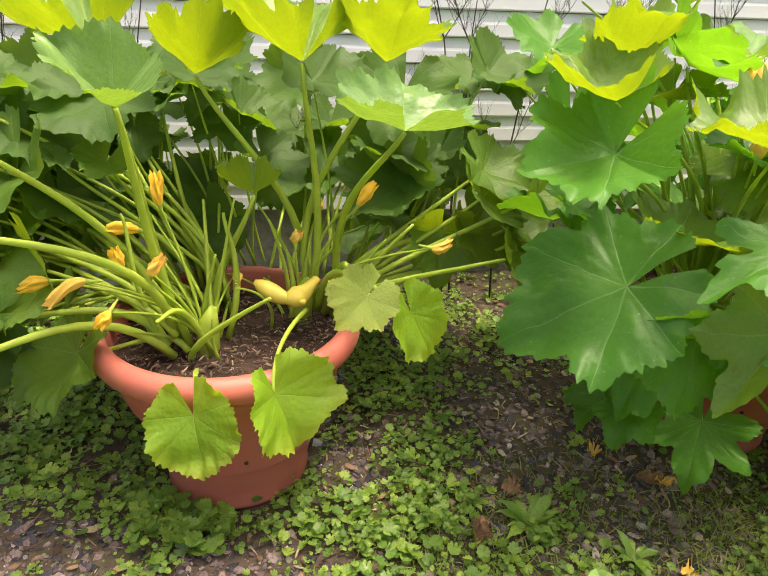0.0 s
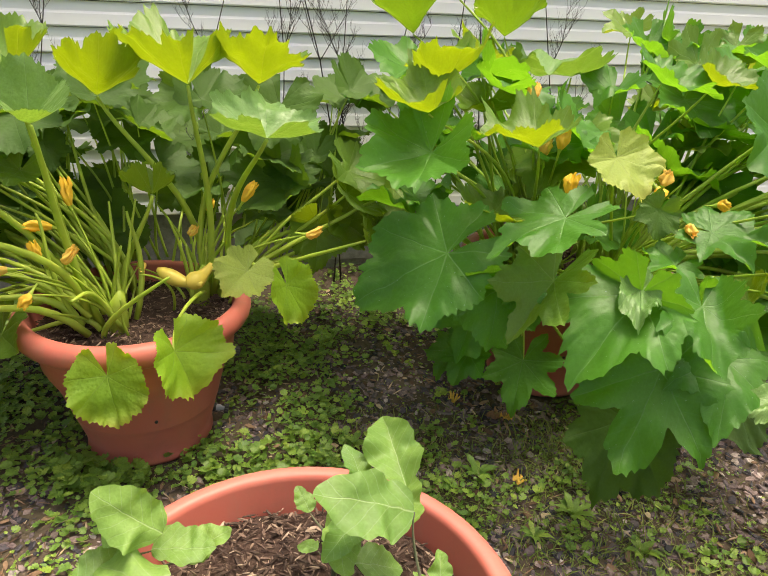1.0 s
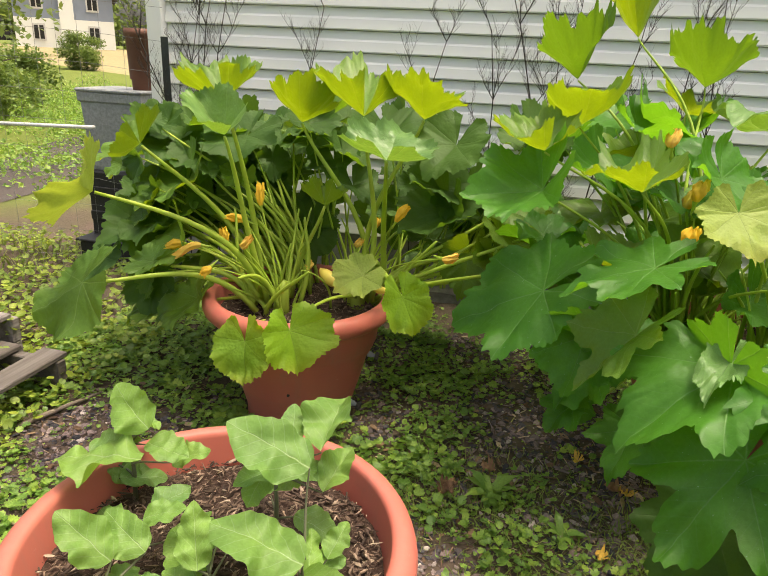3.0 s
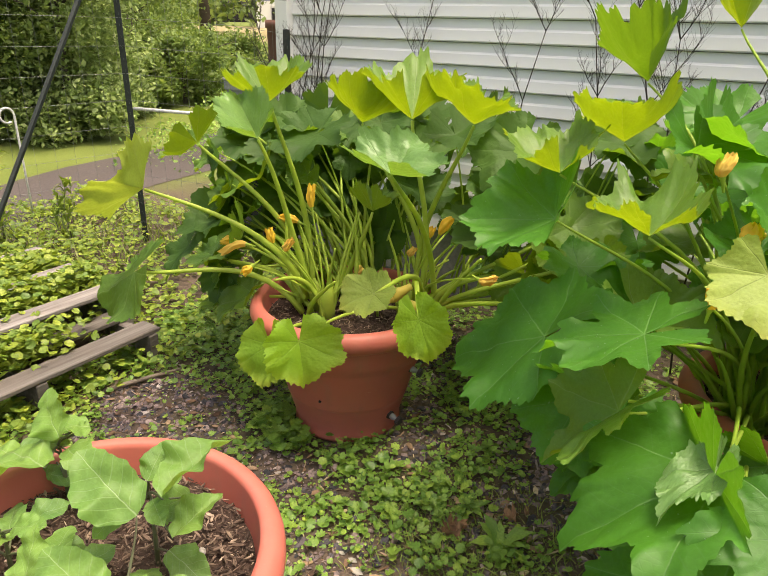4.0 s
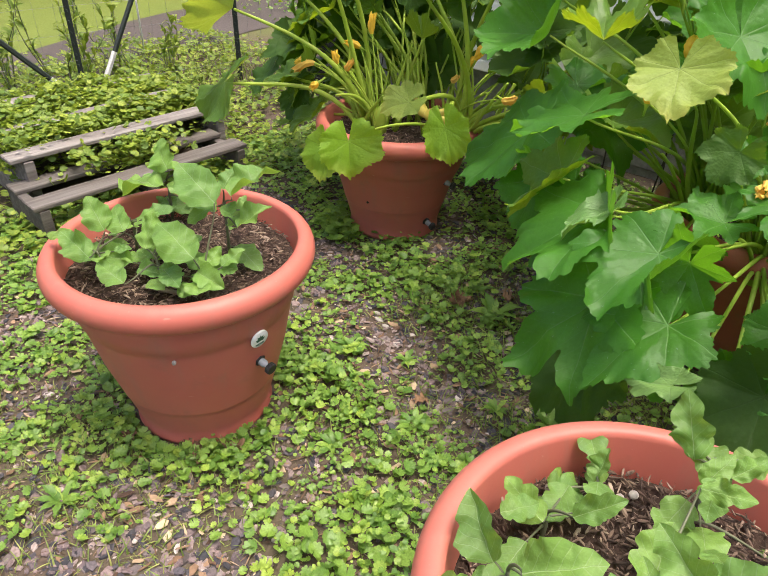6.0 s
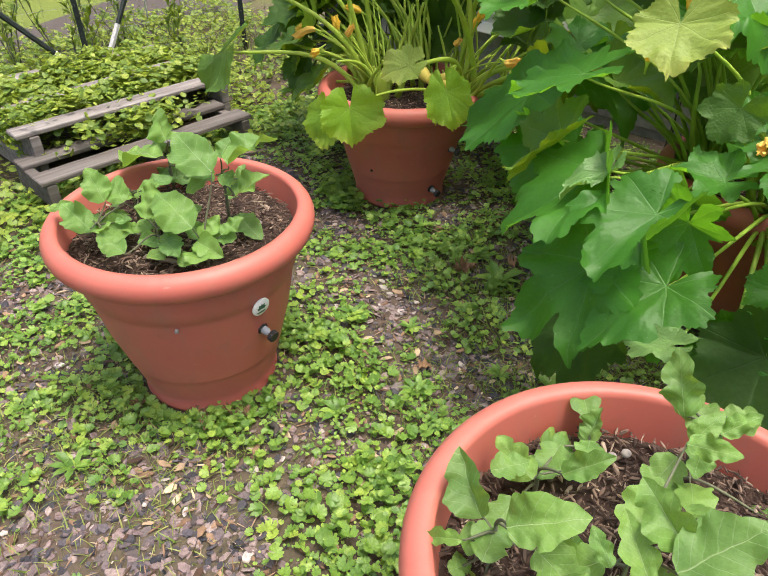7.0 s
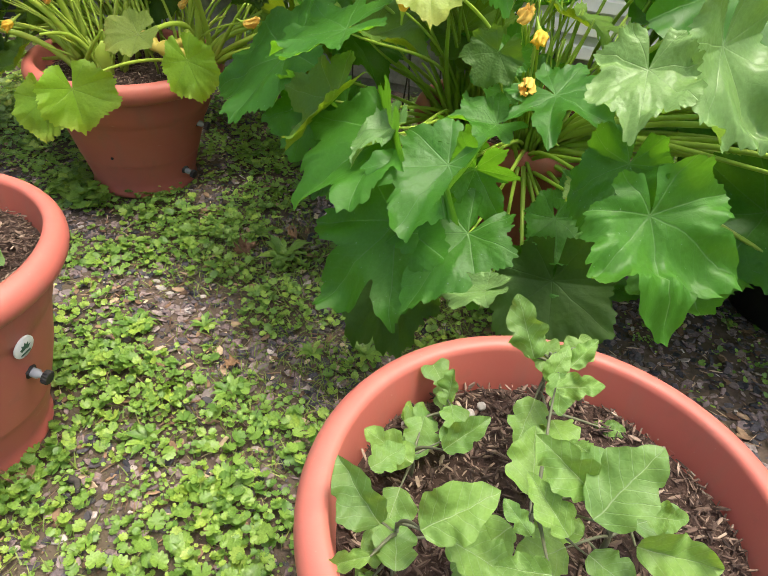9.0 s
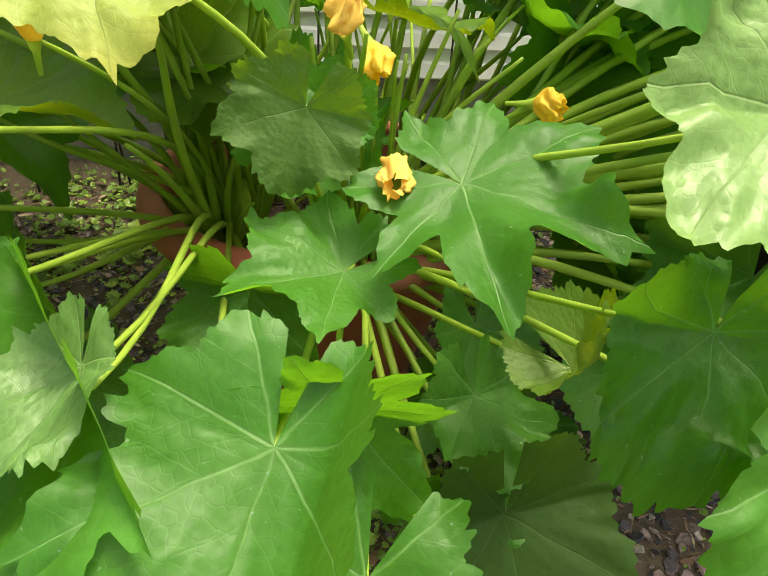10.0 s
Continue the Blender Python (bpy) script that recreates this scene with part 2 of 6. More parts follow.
M_STONE = bits("slate_chips", [(0.0, (0.026, 0.027, 0.033)), (0.3, (0.078, 0.070, 0.080)), (0.55, (0.145, 0.108, 0.110)), (0.78, (0.205, 0.152, 0.146)), (0.95, (0.26, 0.205, 0.19)), (1.0, (0.42, 0.37, 0.34))], 0.7, 160.0, 0.4)
M_STONE_ONE = rough_surface("slate_stone", (0.085, 0.078, 0.085), (0.20, 0.155, 0.145), 9, 0.75, 90, 0.5, 0.002, 0.3, per_object=0.6)
M_PALE = rough_surface("pale_stone", (0.30, 0.28, 0.25), (0.42, 0.39, 0.35), 20, 0.7, 120, 0.4, 0.001)
M_DEAD = rough_surface("dead_leaf", (0.15, 0.085, 0.05), (0.30, 0.18, 0.10), 15, 0.8, 80, 0.4, 0.002, 0.2, per_object=0.3)
M_YELLOW = rough_surface("yellow_petal", (0.55, 0.34, 0.05), (0.7, 0.46, 0.1), 30, 0.7, 90, 0.3, 0.001)
M_STICK = rough_surface("dry_stick", (0.12, 0.10, 0.085), (0.28, 0.22, 0.17), 30, 0.85, 200, 0.5, 0.001)
M_SIDING = plain("vinyl_siding", (0.78, 0.795, 0.775), 0.45, 0.035, 5.0, 0.4)
M_FOUND = rough_surface("grey_foundation", (0.22, 0.215, 0.20), (0.32, 0.31, 0.29), 4, 0.85, 40, 0.5, 0.003)
M_WOOD = old_wood()
# same wood with its grain colours scaled to 0.45, for the low pallet
M_WOOD_DARK = old_wood("dark_weathered_wood", 0.45)
M_POST = rough_surface("green_steel_post", (0.012, 0.018, 0.016), (0.03, 0.04, 0.036), 20, 0.55, 120, 0.2, 0.001, 0.4)
M_TIP = rough_surface("white_paint", (0.5, 0.5, 0.5), (0.72, 0.72, 0.70), 20, 0.6, 120, 0.3, 0.001)
M_WIRE = rough_surface("galvanised_wire", (0.16, 0.165, 0.165), (0.28, 0.29, 0.29), 20, 0.5, 100, 0.1, 0.001, 0.4, 0.6)
M_ROAD = rough_surface("asphalt", (0.06, 0.05, 0.047), (0.10, 0.083, 0.078), 1.2, 0.9, 60, 0.5, 0.004)
M_TAN = rough_surface("dry_grass", (0.27, 0.225, 0.12), (0.37, 0.31, 0.17), 0.6, 0.95, 8, 0.4, 0.01)
M_GREY = rough_surface("grey_plastic", (0.22, 0.235, 0.245), (0.31, 0.325, 0.335), 6, 0.6, 60, 0.1, 0.001)
M_BLACK = rough_surface("black_plastic", (0.012, 0.012, 0.013), (0.03, 0.03, 0.03), 10, 0.5, 80, 0.1, 0.001)
M_TWIG = rough_surface("dry_stalk", (0.028, 0.025, 0.022), (0.075, 0.065, 0.055), 40, 0.85, 160, 0.3, 0.001)
M_STEM = plain("green_petiole", (0.40, 0.52, 0.075), 0.42, 0.38, 25, 0.4, translucent=(0.42, 0.6, 0.08))
M_STEM_B = plain("pale_green_petiole", (0.34, 0.49, 0.07), 0.45, 0.3, 25, 0.4, translucent=(0.38, 0.52, 0.06))
M_EGG_STEM = plain("eggplant_stem", (0.10, 0.11, 0.06), 0.6, 0.35, 40)
M_PETAL = plain("orange_petal", (0.88, 0.56, 0.07), 0.55, 0.25, 40, 0.3, translucent=(0.95, 0.66, 0.08))
M_PETAL_DRY = plain("wilted_petal", (0.82, 0.58, 0.13), 0.65, 0.3, 40, 0.2, translucent=(0.9, 0.5, 0.15))
M_FRUIT = plain("yellow_squash", (0.62, 0.50, 0.09), 0.4, 0.2, 25)
M_LEAF_A = leaf_material("squash_leaf", (0.06, 0.145, 0.02), (0.125, 0.235, 0.035), (0.34, 0.46, 0.012), vein=(0.34, 0.43, 0.14), translucent=0.40, rough=0.42, vein_mix=0.5)
M_LEAF_B = leaf_material("pumpkin_leaf", (0.024, 0.112, 0.011), (0.066, 0.215, 0.022), (0.21, 0.50, 0.02), vein=(0.20, 0.37, 0.12), translucent=0.42, rough=0.44, speck=0.3, vein_mix=0.6)
# leaf green darkened to carry the shade of back and inner leaves
M_LEAF_SHADED = leaf_material("shaded_green_leaf", (0.026, 0.075, 0.014), (0.062, 0.135, 0.022), (0.20, 0.36, 0.015), vein=(0.14, 0.22, 0.06), translucent=0.40, rough=0.6, vein_mix=0.3)
M_LEAF_Y = leaf_material("yellowing_leaf", (0.10, 0.235, 0.016), (0.19, 0.36, 0.028), (0.46, 0.68, 0.02), vein=(0.30, 0.41, 0.10), translucent=0.45, yellow=0.6, vein_mix=0.4)
M_LEAF_P = leaf_material("pale_leaf", (0.10, 0.22, 0.06), (0.18, 0.31, 0.09), (0.24, 0.42, 0.04), vein=(0.36, 0.48, 0.22), translucent=0.33, rough=0.36, vein_mix=0.3)
M_LEAF_W = leaf_material("faded_leaf", (0.20, 0.30, 0.05), (0.32, 0.41, 0.09), (0.44, 0.54, 0.05), vein=(0.42, 0.48, 0.18), translucent=0.40, rough=0.5, yellow=0.5, vein_mix=0.4)
M_EGG = leaf_material("eggplant_leaf", (0.060, 0.155, 0.042), (0.185, 0.325, 0.066), (0.33, 0.52, 0.05), kind="simple", vein=(0.36, 0.46, 0.22), translucent=0.35, rough=0.48, vein_mix=0.85)
M_IVY = weed_material("ground_ivy_leaf", [(0.0, (0.040, 0.100, 0.022)), (0.3, (0.105, 0.215, 0.040)), (0.7, (0.205, 0.340, 0.055)), (0.92, (0.32, 0.43, 0.065)), (1.0, (0.52, 0.50, 0.08))], (0.36, 0.56, 0.06), rough=0.42)
M_WEED = weed_material("bright_weed_leaf", [(0.0, (0.09, 0.10, 0.03)), (0.25, (0.10, 0.18, 0.03)), (0.6, (0.19, 0.27, 0.035)), (1.0, (0.36, 0.42, 0.055))], (0.42, 0.52, 0.04))
M_GRASS = weed_material("grass_blade", [(0.0, (0.06, 0.11, 0.02)), (0.6, (0.14, 0.21, 0.035)), (1.0, (0.34, 0.32, 0.12))], (0.4, 0.5, 0.05), 0.25)
M_FOLIAGE = weed_material("tree_foliage", [(0.0, (0.035, 0.075, 0.02)), (0.5, (0.10, 0.165, 0.035)), (1.0, (0.24, 0.31, 0.07))], (0.36, 0.48, 0.07), 0.35)
M_CONIFER = weed_material("conifer_foliage", [(0.0, (0.06, 0.10, 0.03)), (0.45, (0.20, 0.28, 0.08)), (1.0, (0.46, 0.54, 0.20))], (0.36, 0.5, 0.12), 0.35)
M_BARK = rough_surface("tree_bark", (0.06, 0.05, 0.04), (0.14, 0.12, 0.10), 3, 0.95, 25, 0.8, 0.01)


# ---- building helpers ----
def gz(x, y):
    """Height of the gently rising garden."""
    return 0.0352 * max(-4.0, min(3.0, x)) + 0.0283 * max(-3.0, min(3.0, y))


class Build:
    """Collects vertices and faces of one mesh."""

    def __init__(self):
        self.v, self.f, self.flat = [], [], []

    def add(self, verts, faces):
        o = len(self.v)
        self.v += [tuple(p) for p in verts]
        self.f += [tuple(i + o for i in q) for q in faces]

    def box(self, cx, cy, cz, sx, sy, sz, m=None, bevel=0.0):
        """A box with chamfered long edges."""
        b = min(bevel, sx / 3, sy / 3, sz / 3)
        pts, faces = [], []
        if b <= 0:
            pts = [Vector((cx + i * sx / 2, cy + j * sy / 2, cz + k * sz / 2)) for i in (-1, 1) for j in (-1, 1) for k in (-1, 1)]
            faces = [(0, 1, 3, 2), (4, 6, 7, 5), (0, 4, 5, 1), (2, 3, 7, 6), (0, 2, 6, 4), (1, 5, 7, 3)]
        else:
            for k, (zz, d) in enumerate(((-sz / 2, b), (-sz / 2 + b, 0), (sz / 2 - b, 0), (sz / 2, b))):
                hx, hy = sx / 2 - d, sy / 2 - d
                c = b * 0.6
                ring = [(hx - c, -hy), (hx, -hy + c), (hx, hy - c), (hx - c, hy), (-hx + c, hy), (-hx, hy - c), (-hx, -hy + c), (-hx + c, -hy)]
                pts += [Vector((cx + p, cy + q, cz + zz)) for p, q in ring]
            for k in range(3):
                for i in range(8):
                    faces.append((k * 8 + i, k * 8 + (i + 1) % 8, k * 8 + 8 + (i + 1) % 8, k * 8 + 8 + i))
            faces += [tuple(range(7, -1, -1)), tuple(range(24, 32))]
        if m is not None:
            pts = [m @ p for p in pts]
        self.add(pts, faces)

    def tube(self, path, radii, sides=7, cap=True):
        """A tube along points with a radius at each."""
        path = [Vector(p) for p in path]
        n = len(path)
        rings = []
        ref = Vector((0.31, 0.17, 0.93))
        for i, p in enumerate(path):
            t = (path[min(i + 1, n - 1)] - path[max(i - 1, 0)]).normalized()
            a = t.cross(ref)
            if a.length < 0.05:
                a = t.cross(Vector((1, 0, 0)))
            a.normalize()
            b = t.cross(a)
            rr = radii[i] if isinstance(radii, (list, tuple)) else radii
            rings.append([p + (a * math.cos(2 * math.pi * k / sides) + b * math.sin(2 * math.pi * k / sides)) * rr for k in range(sides)])
        faces = []
        for i in range(n - 1):
            for k in range(sides):
                faces.append((i * sides + k, i * sides + (k + 1) % sides, (i + 1) * sides + (k + 1) % sides, (i + 1) * sides + k))
        if cap:
            faces += [tuple(range(sides - 1, -1, -1)), tuple(range((n - 1) * sides, n * sides))]
        self.add([p for ring in rings for p in ring], faces)

    def lathe(self, profile, sides=48, centre=(0, 0, 0), wobble=0.0):
        """A surface of revolution from (radius, height) pairs."""
        cx, cy, cz = centre
        verts, faces = [], []
        for r, z in profile:
            for k in range(sides):
                a = 2 * math.pi * k / sides
                rr = r * (1 + wobble * math.sin(2 * a + 0.7))
                verts.append((cx + rr * math.cos(a), cy + rr * math.sin(a), cz + z))
        for i in range(len(profile) - 1):
            for k in range(sides):
                faces.append((i * sides + k, i * sides + (k + 1) % sides, (i + 1) * sides + (k + 1) % sides, (i + 1) * sides + k))
        self.add(verts, faces)

    def mesh(self, name, mat, smooth=True):
        me = bpy.data.meshes.new(name)
        me.from_pydata(self.v, [], self.f)
        me.materials.append(mat)
        if smooth:
            me.polygons.foreach_set("use_smooth", [True] * len(me.polygons))
        if self.flat:
            a = me.attributes.new("flat", "FLOAT_VECTOR", "POINT")
            a.data.foreach_set("vector", [c for p in self.flat for c in p])
        me.update()
        return me


def part(name, b, mat, parent=None, label="", smooth=True, m=None):
    """Links a Build as one mesh object under a thing or part."""
    ob = new(name, b.mesh(name, mat, smooth))
    if m is not None:
        ob.matrix_basis = m
    ob.parent = parent
    return tagged(ob, label)


def thing(name, at, label, category, group="", m=None):
    """An Empty at the base of a thing."""
    ob = new(name)
    ob.empty_display_size = 0.05
    ob.matrix_basis = m if m is not None else pose(*at)
    return tagged(ob, label, category, group)


def bezier(p0, p1, p2, p3, n):
    out = []
    for i in range(n + 1):
        t = i / n
        out.append(p0 * (1 - t) ** 3 + p1 * 3 * t * (1 - t) ** 2 + p2 * 3 * t * t * (1 - t) + p3 * t ** 3)
    return out


def bulk(name, templates, places, mat, parent=None, label="", kind="stuff", category="", smooth=True):
    """Many small pieces in one mesh. templates: (verts, faces); places: (template, 4x4 rows as numpy)."""
    vs, fs, off = [], [], 0
    for k, mtx in places:
        tv, tf = templates[k]
        vs.append(tv @ mtx[:3, :3].T + mtx[:3, 3])
        fs += [tuple(i + off for i in q) for q in tf]
        off += len(tv)
    me = bpy.data.meshes.new(name)
    me.from_pydata(np.concatenate(vs).tolist(), [], fs)
    me.materials.append(mat)
    me.polygons.foreach_set("use_smooth", [smooth] * len(me.polygons))
    ob = new(name, me)
    ob.parent = parent
    return tagged(ob, label, category, kind=kind)


def turn(yaw, pitch, roll, s, x, y, z):
    """A numpy pose with a scale; angles in radians."""
    m = Euler((roll, pitch, yaw)).to_matrix()
    out = np.eye(4)
    out[:3, :3] = np.array(m) * s
    out[:3, 3] = (x, y, z)
    return out


# ---- ground ----
def spread(lo, hi, fine, near, far):
    """Grid lines: fine between lo and hi, then growing out to far."""
    inner = [lo + i * fine for i in range(int(round((hi - lo) / fine)) + 1)]
    left, right, d = [], [], fine
    x = lo
    while x > -far:
        d *= 1.35
        x -= d
        left.append(x)
    d, x = fine, hi
    while x < far:
        d *= 1.35
        x += d
        right.append(x)
    return left[::-1] + inner + right


# where the planters stand
POT_A, POT_B, POT_C, POT_D = (-0.134, 1.224), (1.064, 1.267), (0.157, 0.176), (1.271, 0.076)


def relief(x, y):
    near = math.exp(-((x / 6) ** 2) - (y / 6) ** 2)
    n = noise.noise((x * 2.2, y * 2.2, 0.3)) * 0.012 + noise.noise((x * 9, y * 9, 1.3)) * 0.005
    far = min(1.0, max(0.0, (-x - 7) / 25)) * (0.6 + 0.3 * noise.noise((x * 0.03, y * 0.03, 0)))
    for px, py in (POT_A, POT_B, POT_C, POT_D):
        d = math.hypot(x - px, y - py)
        n *= min(1.0, max(0.0, (d - 0.20) / 0.12))
    return gz(x, y) + n * near - 0.006 + far


gx = spread(-3.6, 2.6, 0.05, 0, 600)
gy = spread(-1.6, 2.4, 0.05, 0, 600)
b = Build()
b.v = [(x, y, relief(x, y)) for y in gy for x in gx]
w = len(gx)
b.f = [(j * w + i, j * w + i + 1, (j + 1) * w + i + 1, (j + 1) * w + i) for j in range(len(gy) - 1) for i in range(w - 1)]
ground = part("ground", b, M_GROUND)
tagged(ground, "dark garden soil with slate chips and weeds, lawn farther off", "ground", kind="structure")

# driveway beyond the fence
b = Build()
rows = 40
for i in range(rows + 1):
    s = i / rows
    y = -8 + 20 * s
    near_x = -3.05 + 0.10 * math.sin(y * 1.7) - 0.25 * (y - 2.3)
    far_x = near_x - 1.25 - 0.05 * math.sin(y * 1.1 + 1)
    for k in range(5):
        x = near_x + (far_x - near_x) * k / 4
        b.v.append((x, y, relief(x, y) + 0.02 - (0.015 if k in (0, 4) else 0)))
for i in range(rows):
    for k in range(4):
        b.f.append((i * 5 + k, i * 5 + 5 + k, i * 5 + 6 + k, i * 5 + 1 + k))
tagged(part("road", b, M_ROAD), "worn grey asphalt driveway beside the lawn", "road", kind="structure")

# ---- house wall with lap siding ----
WALL_Y, STEP, LOW, CORNER = 2.20, 0.0857, 0.352, -1.215
b = Build()
b.box((CORNER + 5.5) / 2, WALL_Y + 0.13, 1.04, 5.5 - CORNER - 0.02, 0.2, 1.86, bevel=0.004)
wall = part("wall_north", b, M_FOUND, smooth=False)
tagged(wall, "house wall clad in pale grey lap siding", "wall", kind="structure")
b = Build()
prof = [(0.0, 0.0), (-0.016, 0.001), (-0.019, 0.006), (-0.013, STEP * 0.50), (-0.006, STEP * 0.60), (-0.003, STEP * 0.98), (0.012, STEP * 0.98), (0.012, 0.0)]
x0, x1 = CORNER + 0.045, 5.4
n = len(prof)
b.v = [(x, p, z) for x in (x0, x1) for p, z in prof]
b.f = [(i, (i + 1) % n, n + (i + 1) % n, n + i) for i in range(n)] + [tuple(range(n - 1, -1, -1)), tuple(range(n, 2 * n))]
board_mesh = b.mesh("siding_board", M_SIDING, False)
for k in range(18):
    ob = new("siding_board", board_mesh)
    ob.location = (0, WALL_Y + 0.015, LOW + k * STEP)
    ob.parent = wall
b = Build()
b.box(CORNER + 0.02, WALL_Y + 0.05, 1.19, 0.075, 0.17, 1.6, bevel=0.006)
tagged(part("corner_post", b, M_SIDING, wall, smooth=False))
b = Build()
b.box((CORNER + 5.5) / 2, WALL_Y + 0.055, 0.16, 5.5 - CORNER, 0.03, 0.46, bevel=0.004)
part("foundation", b, M_FOUND, wall, "grey stained foundation board", smooth=False)


# ---- planters ----
def planter(x, y, height, angle, soil, label, extras):
    p = thing("planter", (x, y, gz(x, y) - 0.004), label, "planter", "round planters", pose(x, y, gz(x, y) - 0.004, 0, 0, angle))
    h = height
    b = Build()
    prof = [(0.0, 0.004), (0.158, 0.002), (0.163, 0.0), (0.165, 0.006), (0.1645, 0.014), (0.161, 0.020), (0.167, 0.05), (0.181, 0.10),
            (0.1862, 0.118), (0.1876, 0.120), (0.1888, 0.126), (0.2125, 0.215), (0.231, h - 0.155), (0.2335, h - 0.14), (0.238, h - 0.136),
            (0.2425, h - 0.10), (0.244, h - 0.062), (0.247, h - 0.058)]
    b.lathe(prof, 64, wobble=0.004)
    body = part("body", b, M_POT, p)
    b = Build()
    ring = []
    for k in range(13):
        a = math.radians(-95 + k * 17.5)
        ring.append((0.262 + 0.026 * math.cos(a), h - 0.030 + 0.030 * math.sin(a)))
    ring = [(0.246, h - 0.058)] + ring + [(0.250, h - 0.012), (0.246, h - 0.03), (0.243, h - 0.06), (0.236, soil - 0.03)]
    b.lathe(ring, 72, wobble=0.004)
    part("rim", b, M_POT, p)
    b = Build()
    sv = [(0, 0, soil + 0.004)]
    rings, sides = 14, 48
    for i in range(1, rings + 1):
        for k in range(sides):
            a = 2 * math.pi * k / sides
            r = 0.243 * i / rings
            px, py = r * math.cos(a), r * math.sin(a)
            sv.append((px, py, soil + 0.012 * noise.noise((px * 14 + x * 9, py * 14, 0.2)) + 0.006 * noise.noise((px * 40, py * 40, x)) - 0.004))
    sf = [(0, 1 + k, 1 + (k + 1) % sides) for k in range(sides)]
    for i in range(rings - 1):
        for k in range(sides):
            sf.append((1 + i * sides + k, 1 + (i + 1) * sides + k, 1 + (i + 1) * sides + (k + 1) % sides, 1 + i * sides + (k + 1) % sides))
    b.add(sv, sf)
    part("soil", b, M_SOIL, p, "dark damp potting soil")
    for kind, ang, z in extras:
        r = 0.1885 + (z - 0.12) * 0.243
        m = pose(0, 0, 0, 0, 0, ang) @ pose(r + (0.002 if kind == "sticker" else 0), 0, z, 0, 90 + 11, 0)
        b = Build()
        if kind == "sticker":
            b.lathe([(0.0, 0.0016), (0.0215, 0.0015), (0.022, 0.0008), (0.022, -0.003)], 32)
            st = part("sticker", b, M_STICKER, p, "round white sticker with a green plant emblem", m=m)
            b = Build()
            for k in range(5):
                a = math.radians(-70 + k * 35)
                c, s = math.cos(a), math.sin(a)
                b.add([(0.004, 0, 0.0021), (0.004 - 0.007 * c - 0.0042 * s, 0.007 * s - 0.0042 * c, 0.0021), (0.004 - 0.017 * c, 0.014 * s, 0.0021), (0.004 - 0.007 * c + 0.0042 * s, 0.007 * s + 0.0042 * c, 0.0021)], [(0, 1, 2, 3)])
            part("emblem", b, M_EMBLEM, st)
            b = Build()
            b.box(0.0125, 0, 0.002, 0.0028, 0.022, 0.0008)
            part("lettering_bar", b, M_EMBLEM, st)
        elif kind == "drain":
            b.lathe([(0.0, 0.004), (0.013, 0.004), (0.014, 0.0), (0.014, -0.006)], 6)
            dr = part("drain_valve", b, M_BLACK, p, "grey drain spout with black knob", smooth=False, m=m)
            b = Build()
            b.lathe([(0.009, 0.003), (0.009, 0.016), (0.006, 0.018), (0.0055, 0.028), (0.0, 0.029)], 18)
            part("spout", b, M_SPOUT, dr)
            b = Build()
            prof2 = []
            for k in range(28):
                a = 2 * math.pi * k / 28
                rr = 0.0135 if k % 2 else 0.0118
                prof2.append((rr * math.cos(a), rr * math.sin(a)))
            b.v = [(q[0], q[1], zz) for zz in (0.027, 0.038) for q in prof2]
            b.f = [(k, (k + 1) % 28, 28 + (k + 1) % 28, 28 + k) for k in range(28)] + [tuple(range(27, -1, -1)), tuple(range(28, 56))]
            part("knob", b, M_BLACK, dr, smooth=False)
        else:
            b.lathe([(0.0, 0.003), (0.0035, 0.0025), (0.0045, 0.0), (0.0045, -0.004)], 12)
            part("plug", b, M_PALE if kind == "plug" else M_BLACK, p, m=m)
    return p


M_STICKER = plain("sticker_white", (0.78, 0.79, 0.77), 0.4, 0.06, 60)
M_EMBLEM = plain("emblem_green", (0.05, 0.13, 0.09), 0.5, 0.2, 60)
M_SPOUT = plain("spout_grey", (0.25, 0.27, 0.30), 0.4, 0.15, 40)
planter(*POT_A, 0.408, 0, 0.350, "large round terracotta-coloured plastic planter with squash, on weeds", [("sticker", 2, 0.300), ("drain", 4, 0.225), ("drain", -8, 0.07), ("hole", -78, 0.155)])
planter(*POT_B, 0.415, 0, 0.352, "terracotta-coloured plastic planter half hidden under squash leaves", [("hole", -100, 0.16)])
planter(*POT_C, 0.468, 0, 0.405, "terracotta-coloured plastic planter with young eggplants and white sticker", [("sticker", 3, 0.315), ("drain", 6, 0.238), ("plug", -41, 0.313)])
planter(*POT_D, 0.468, 0, 0.395, "terracotta-coloured plastic planter with young eggplants in bark mulch", [("sticker", 60, 0.315)])


